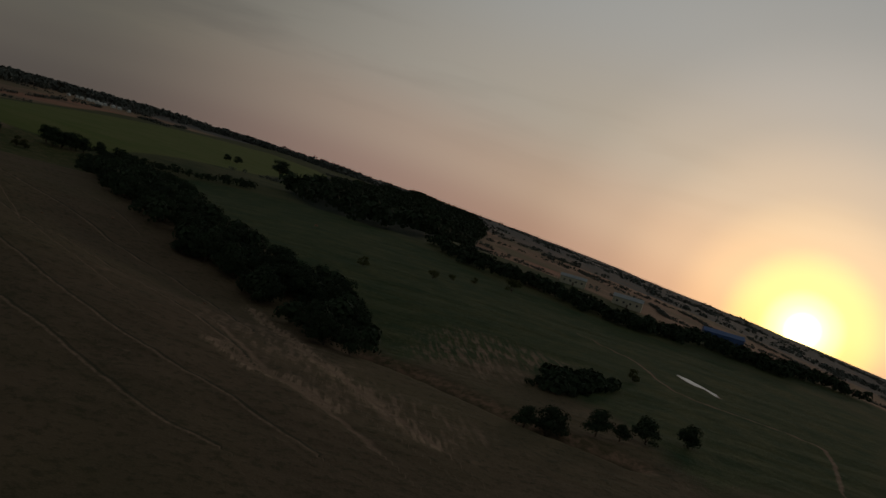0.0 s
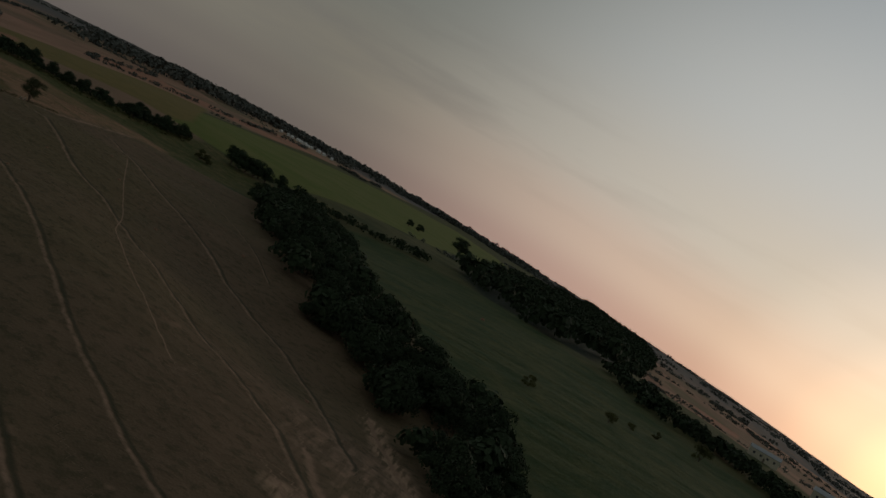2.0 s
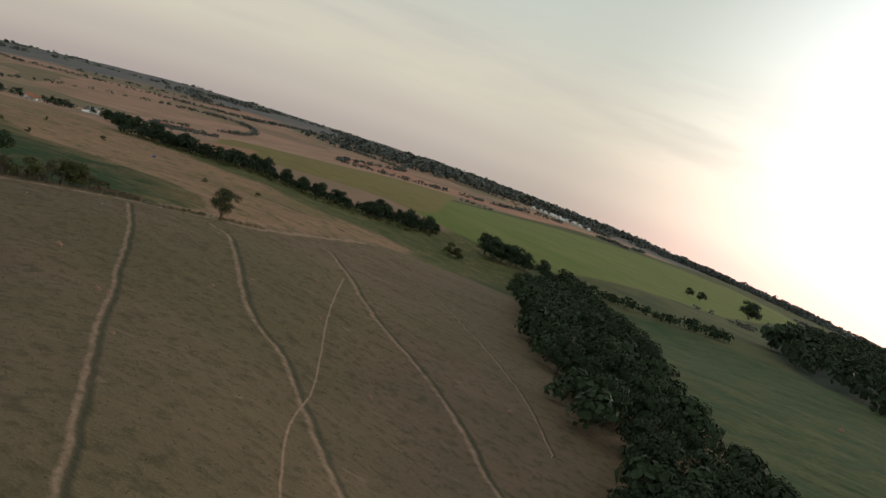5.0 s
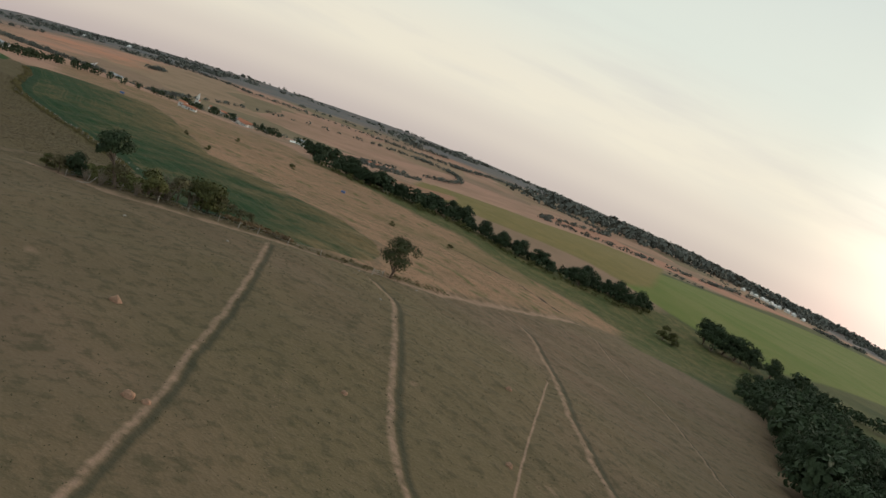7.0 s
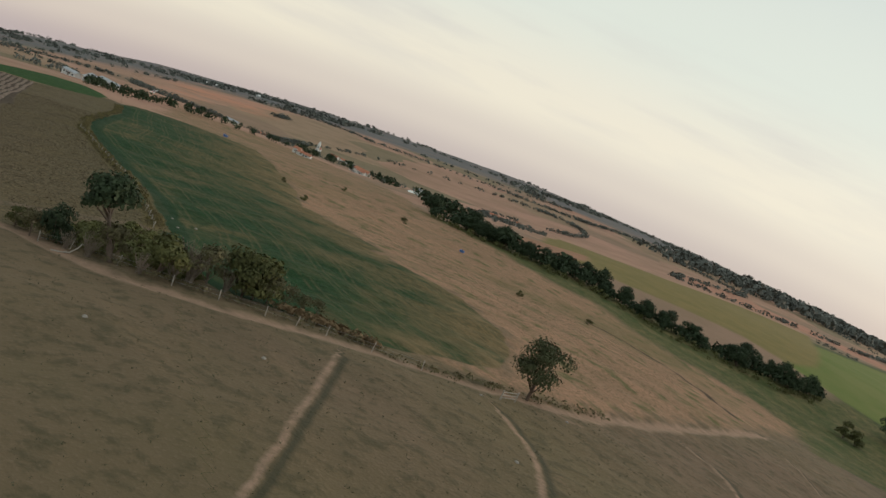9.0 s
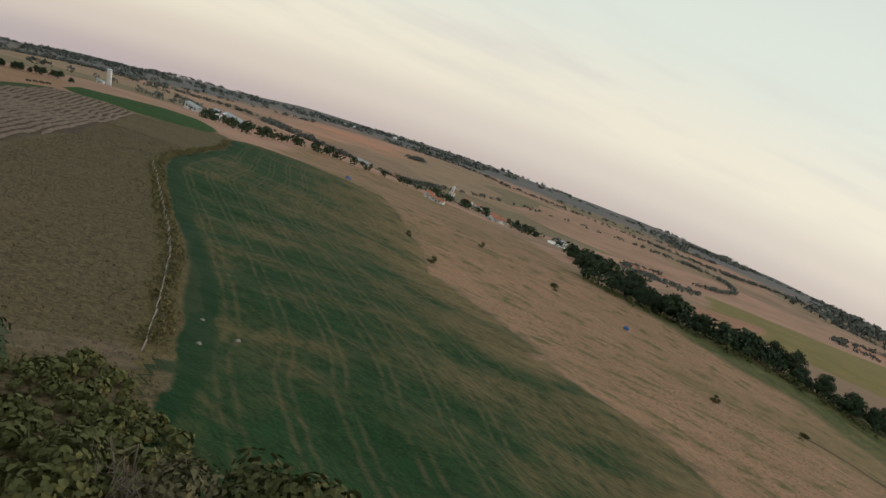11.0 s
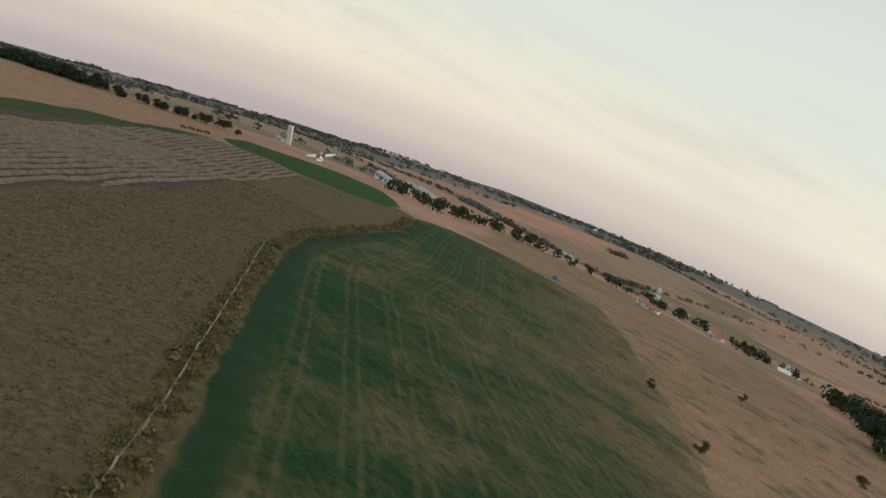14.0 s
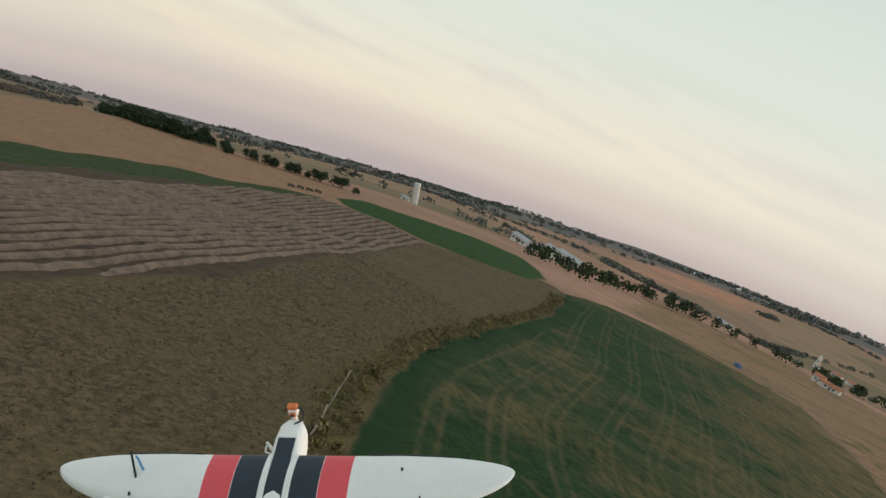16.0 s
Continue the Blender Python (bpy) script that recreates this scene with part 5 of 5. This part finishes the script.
# ---- weeds, tufts and water ----
def scrub(name, places, size, count, label, mat, seed, tall=0.6):
    g = np.random.RandomState(seed)
    p = np.array(places)
    z = land(p[:, 0], p[:, 1])
    verts, faces = [], []
    for (x, y), h in zip(places, z):
        s = size * g.uniform(0.5, 1.4)
        v, f = sprays(g, [(x, y, h + s * tall)], [s], count, s * 0.26)
        n = len(verts)
        verts += v
        faces += [tuple(i + n for i in q) for q in f]
    return tagged(new(name, mesh_of(name, verts, faces, mat)), label, "vegetation", kind="stuff")


OLIVE = material("olive_weeds", (0.150, 0.122, 0.052), 0.9, spread=0.45, scale=0.5)
scrub("hedge_weeds", list(along(HEDGE_LINE, 0.09, 1.15)), 0.20, 14, "dry brownish weeds along the crop field's edge", WEED, 71)
scrub("hedge_bushes", list(along(HEDGE_LINE, 0.8, 1.0)), 0.34, 60, "low olive and brown bushes along the crop field's edge", OLIVE, 72)
scrub("lane_weeds", list(along(((-209, 253), (-200, 258), (-196, 265), (-192, 272), (-188, 278), (-185, 285), (-184, 296), (-184, 312)), 0.35, 0.8)), 0.4, 12, "tall dry grass along the lane", WEED, 73)
scrub("stubble_tufts", within(((-212, 254), (-202, 260), (-203, 266), (-221, 272), (-240, 279), (-273, 292), (-323, 309), (-360, 330), (-385, 322), (-345, 304), (-308, 282), (-262, 262)), 14500, 74), 0.13, 5, "short dry tufts over the stubble field", material("stubble_grass", (0.105, 0.076, 0.046), 0.9, spread=0.5, scale=0.35), 74, 0.3)
scrub("corner_scrub", within(((-213, 253), (-205, 256), (-200, 261), (-202, 266), (-211, 269), (-220, 268)), 260, 75), 0.5, 60, "low olive scrub in the field's corner", LEAF_MID, 75)
for px, py, lx, ly, turn in PONDS:
    bm = bmesh.new()
    bmesh.ops.create_circle(bm, cap_ends=True, segments=40, radius=1.0)
    for v in bm.verts:
        v.co.x *= lx * (1.0 + 0.08 * math.sin(5 * v.co.y))
        v.co.y *= ly * (1.0 + 0.12 * math.sin(4 * v.co.x / lx))
    me = bpy.data.meshes.new("water")
    bm.to_mesh(me)
    bm.free()
    me.materials.append(WATER)
    ob = new("water", me)
    ob.matrix_world = pose(px, py, POND_LEVEL[(px, py)] - 0.25, 0, 0, turn)
    tagged(ob, "still farm pond that mirrors the evening sky", "pond", kind="structure")


scrub("straw_tufts", within(((-186, 294), (-205, 326), (-240, 338), (-275, 348), (-300, 375), (-290, 440), (-230, 430), (-192, 340)), 6000, 79), 0.13, 5, "short dry tufts over the straw-coloured field", WEED, 79, 0.3)

# ---- small things in the pasture ----
SOIL = material("red_mound_soil", (0.30, 0.175, 0.115), 0.95, spread=0.3, scale=3, fine=14, bump=0.5)
ROCK = material("pale_field_stone", (0.30, 0.26, 0.22), 0.9, spread=0.25, scale=3, fine=14, bump=0.4)


def lump(seed, wide, high, mat, name):
    """A lumpy mound or stone."""
    g = np.random.RandomState(seed)
    bm = bmesh.new()
    bmesh.ops.create_icosphere(bm, subdivisions=3, radius=1.0)
    for v in bm.verts:
        n = noise.noise(v.co * 1.7 + Vector((seed, 0, 0)))
        k = 1 + 0.30 * n + g.uniform(-0.03, 0.03)
        v.co = Vector((v.co.x * wide * k, v.co.y * wide * k, max(v.co.z, -0.25) * high * k))
    me = bpy.data.meshes.new(name)
    bm.to_mesh(me)
    bm.free()
    me.materials.append(mat)
    me.polygons.foreach_set("use_smooth", np.ones(len(me.polygons), bool))
    return me


mounds = [lump(k, 0.55, 0.55, SOIL, "termite_mound") for k in (1, 2)]
for x, y, k in ((-160.6, 227.7, 1.0), (-144.3, 217.9, 0.9), (-143.2, 218.6, 0.6), (-145.5, 271, 0.7), (-133, 252, 0.7), (-144.6, 240.7, 0.6), (-114.7, 235.6, 0.8), (-131, 206, 0.6), (-52.9, 407, 1.5), (-104, 262, 0.8), (-67, 196, 0.7)):
    ob = new("termite_mound", random.choice(mounds))
    ob.matrix_world = pose(x, y, ground_z(x, y) - 0.05, 0, 0, random.uniform(0, 360)) @ Matrix.Diagonal((k, k, k, 1))
    tagged(ob, "low reddish earth mound in grazed pasture", "mound", "earth mounds in the pasture")
stones = [lump(k, 0.2, 0.15, ROCK, "stone") for k in (5, 6)]
for x, y in ((-168.1, 272.9), (-186.5, 246), (-182, 258), (-181.5, 284), (-179, 296), (-232.8, 279.8), (-226.2, 276.6), (-229, 281), (-433.2, 373.3)):
    ob = new("stone", random.choice(stones))
    ob.matrix_world = pose(x, y, ground_z(x, y) - 0.02, 0, 0, random.uniform(0, 360))
    tagged(ob, "pale half-buried stone in short grass", "stone", "stones in the grass")


def dead_branch(x, y, turn):
    top = thing("dead_branch", pose(x, y, ground_z(x, y), 0, 0, turn), "pale dead branch lying beside the lane", "branch")
    part("limb", tube([(0, 0, 0.05), (0.8, 0.1, 0.12), (1.5, 0.0, 0.35), (2.0, 0.25, 0.9), (2.2, 0.35, 1.3)], 0.06), POST, top)
    part("twig", tube([(0.9, 0.1, 0.15), (1.2, 0.6, 0.2), (1.3, 1.0, 0.1)], 0.03), POST, top)


dead_branch(-205.2, 251.8, 60)


def feed_tank(x, y, size, turn):
    top = thing("feed_tank", pose(x, y, ground_z(x, y), 0, 0, turn), "small blue plastic tank standing in dry pasture", "tank", "blue tanks in the fields")
    part("tank", box(1.5 * size, 1.0 * size, 0.8 * size, (0, 0, 0.4 * size), 0.12 * size), BLUE, top)
    part("lid", rod((0, 0, 0.8 * size), (0, 0, 0.9 * size), 0.3 * size, 0.28 * size, 14), BLACK, top)


feed_tank(-309.7, 425.5, 0.9, 30)
feed_tank(-436, 421, 1.1, 10)


def gate(x, y, turn):
    """A stack of wooden bars leaning by the lone tree."""
    top = thing("wooden_gate", pose(x, y, ground_z(x, y), 0, 0, turn), "low weathered wooden gate beside the lone tree", "gate")
    for k in (-1.1, 1.1):
        part("post", rod((k, 0, -0.3), (k, 0, 1.1), 0.07, 0.06, 8), POST, top)
    for z in (0.3, 0.6, 0.9):
        part("bar", box(2.2, 0.05, 0.09, (0, 0.07, z), 0.01), POST, top)


gate(-181.4, 288.2, 85)
scrub("dry_grass_hedge", list(along(((-196.2, 269.6), (-193.8, 273.6), (-190, 277)), 0.05, 0.7)), 0.42, 14, "tall dry orange grass at the hedge's end", material("orange_dry_grass", (0.200, 0.130, 0.070), 0.9, spread=0.4, scale=0.7), 77, 0.8)
scrub("pasture_tufts", within(((-212, 246), (-192, 260), (-183, 284), (-180, 310), (-130, 290), (-90, 220), (-100, 160), (-150, 190)), 5200, 78), 0.13, 5, "short grey-green tufts over the grazed pasture", material("pasture_grass", (0.085, 0.080, 0.045), 0.9, spread=0.35, scale=0.7), 78, 0.3)
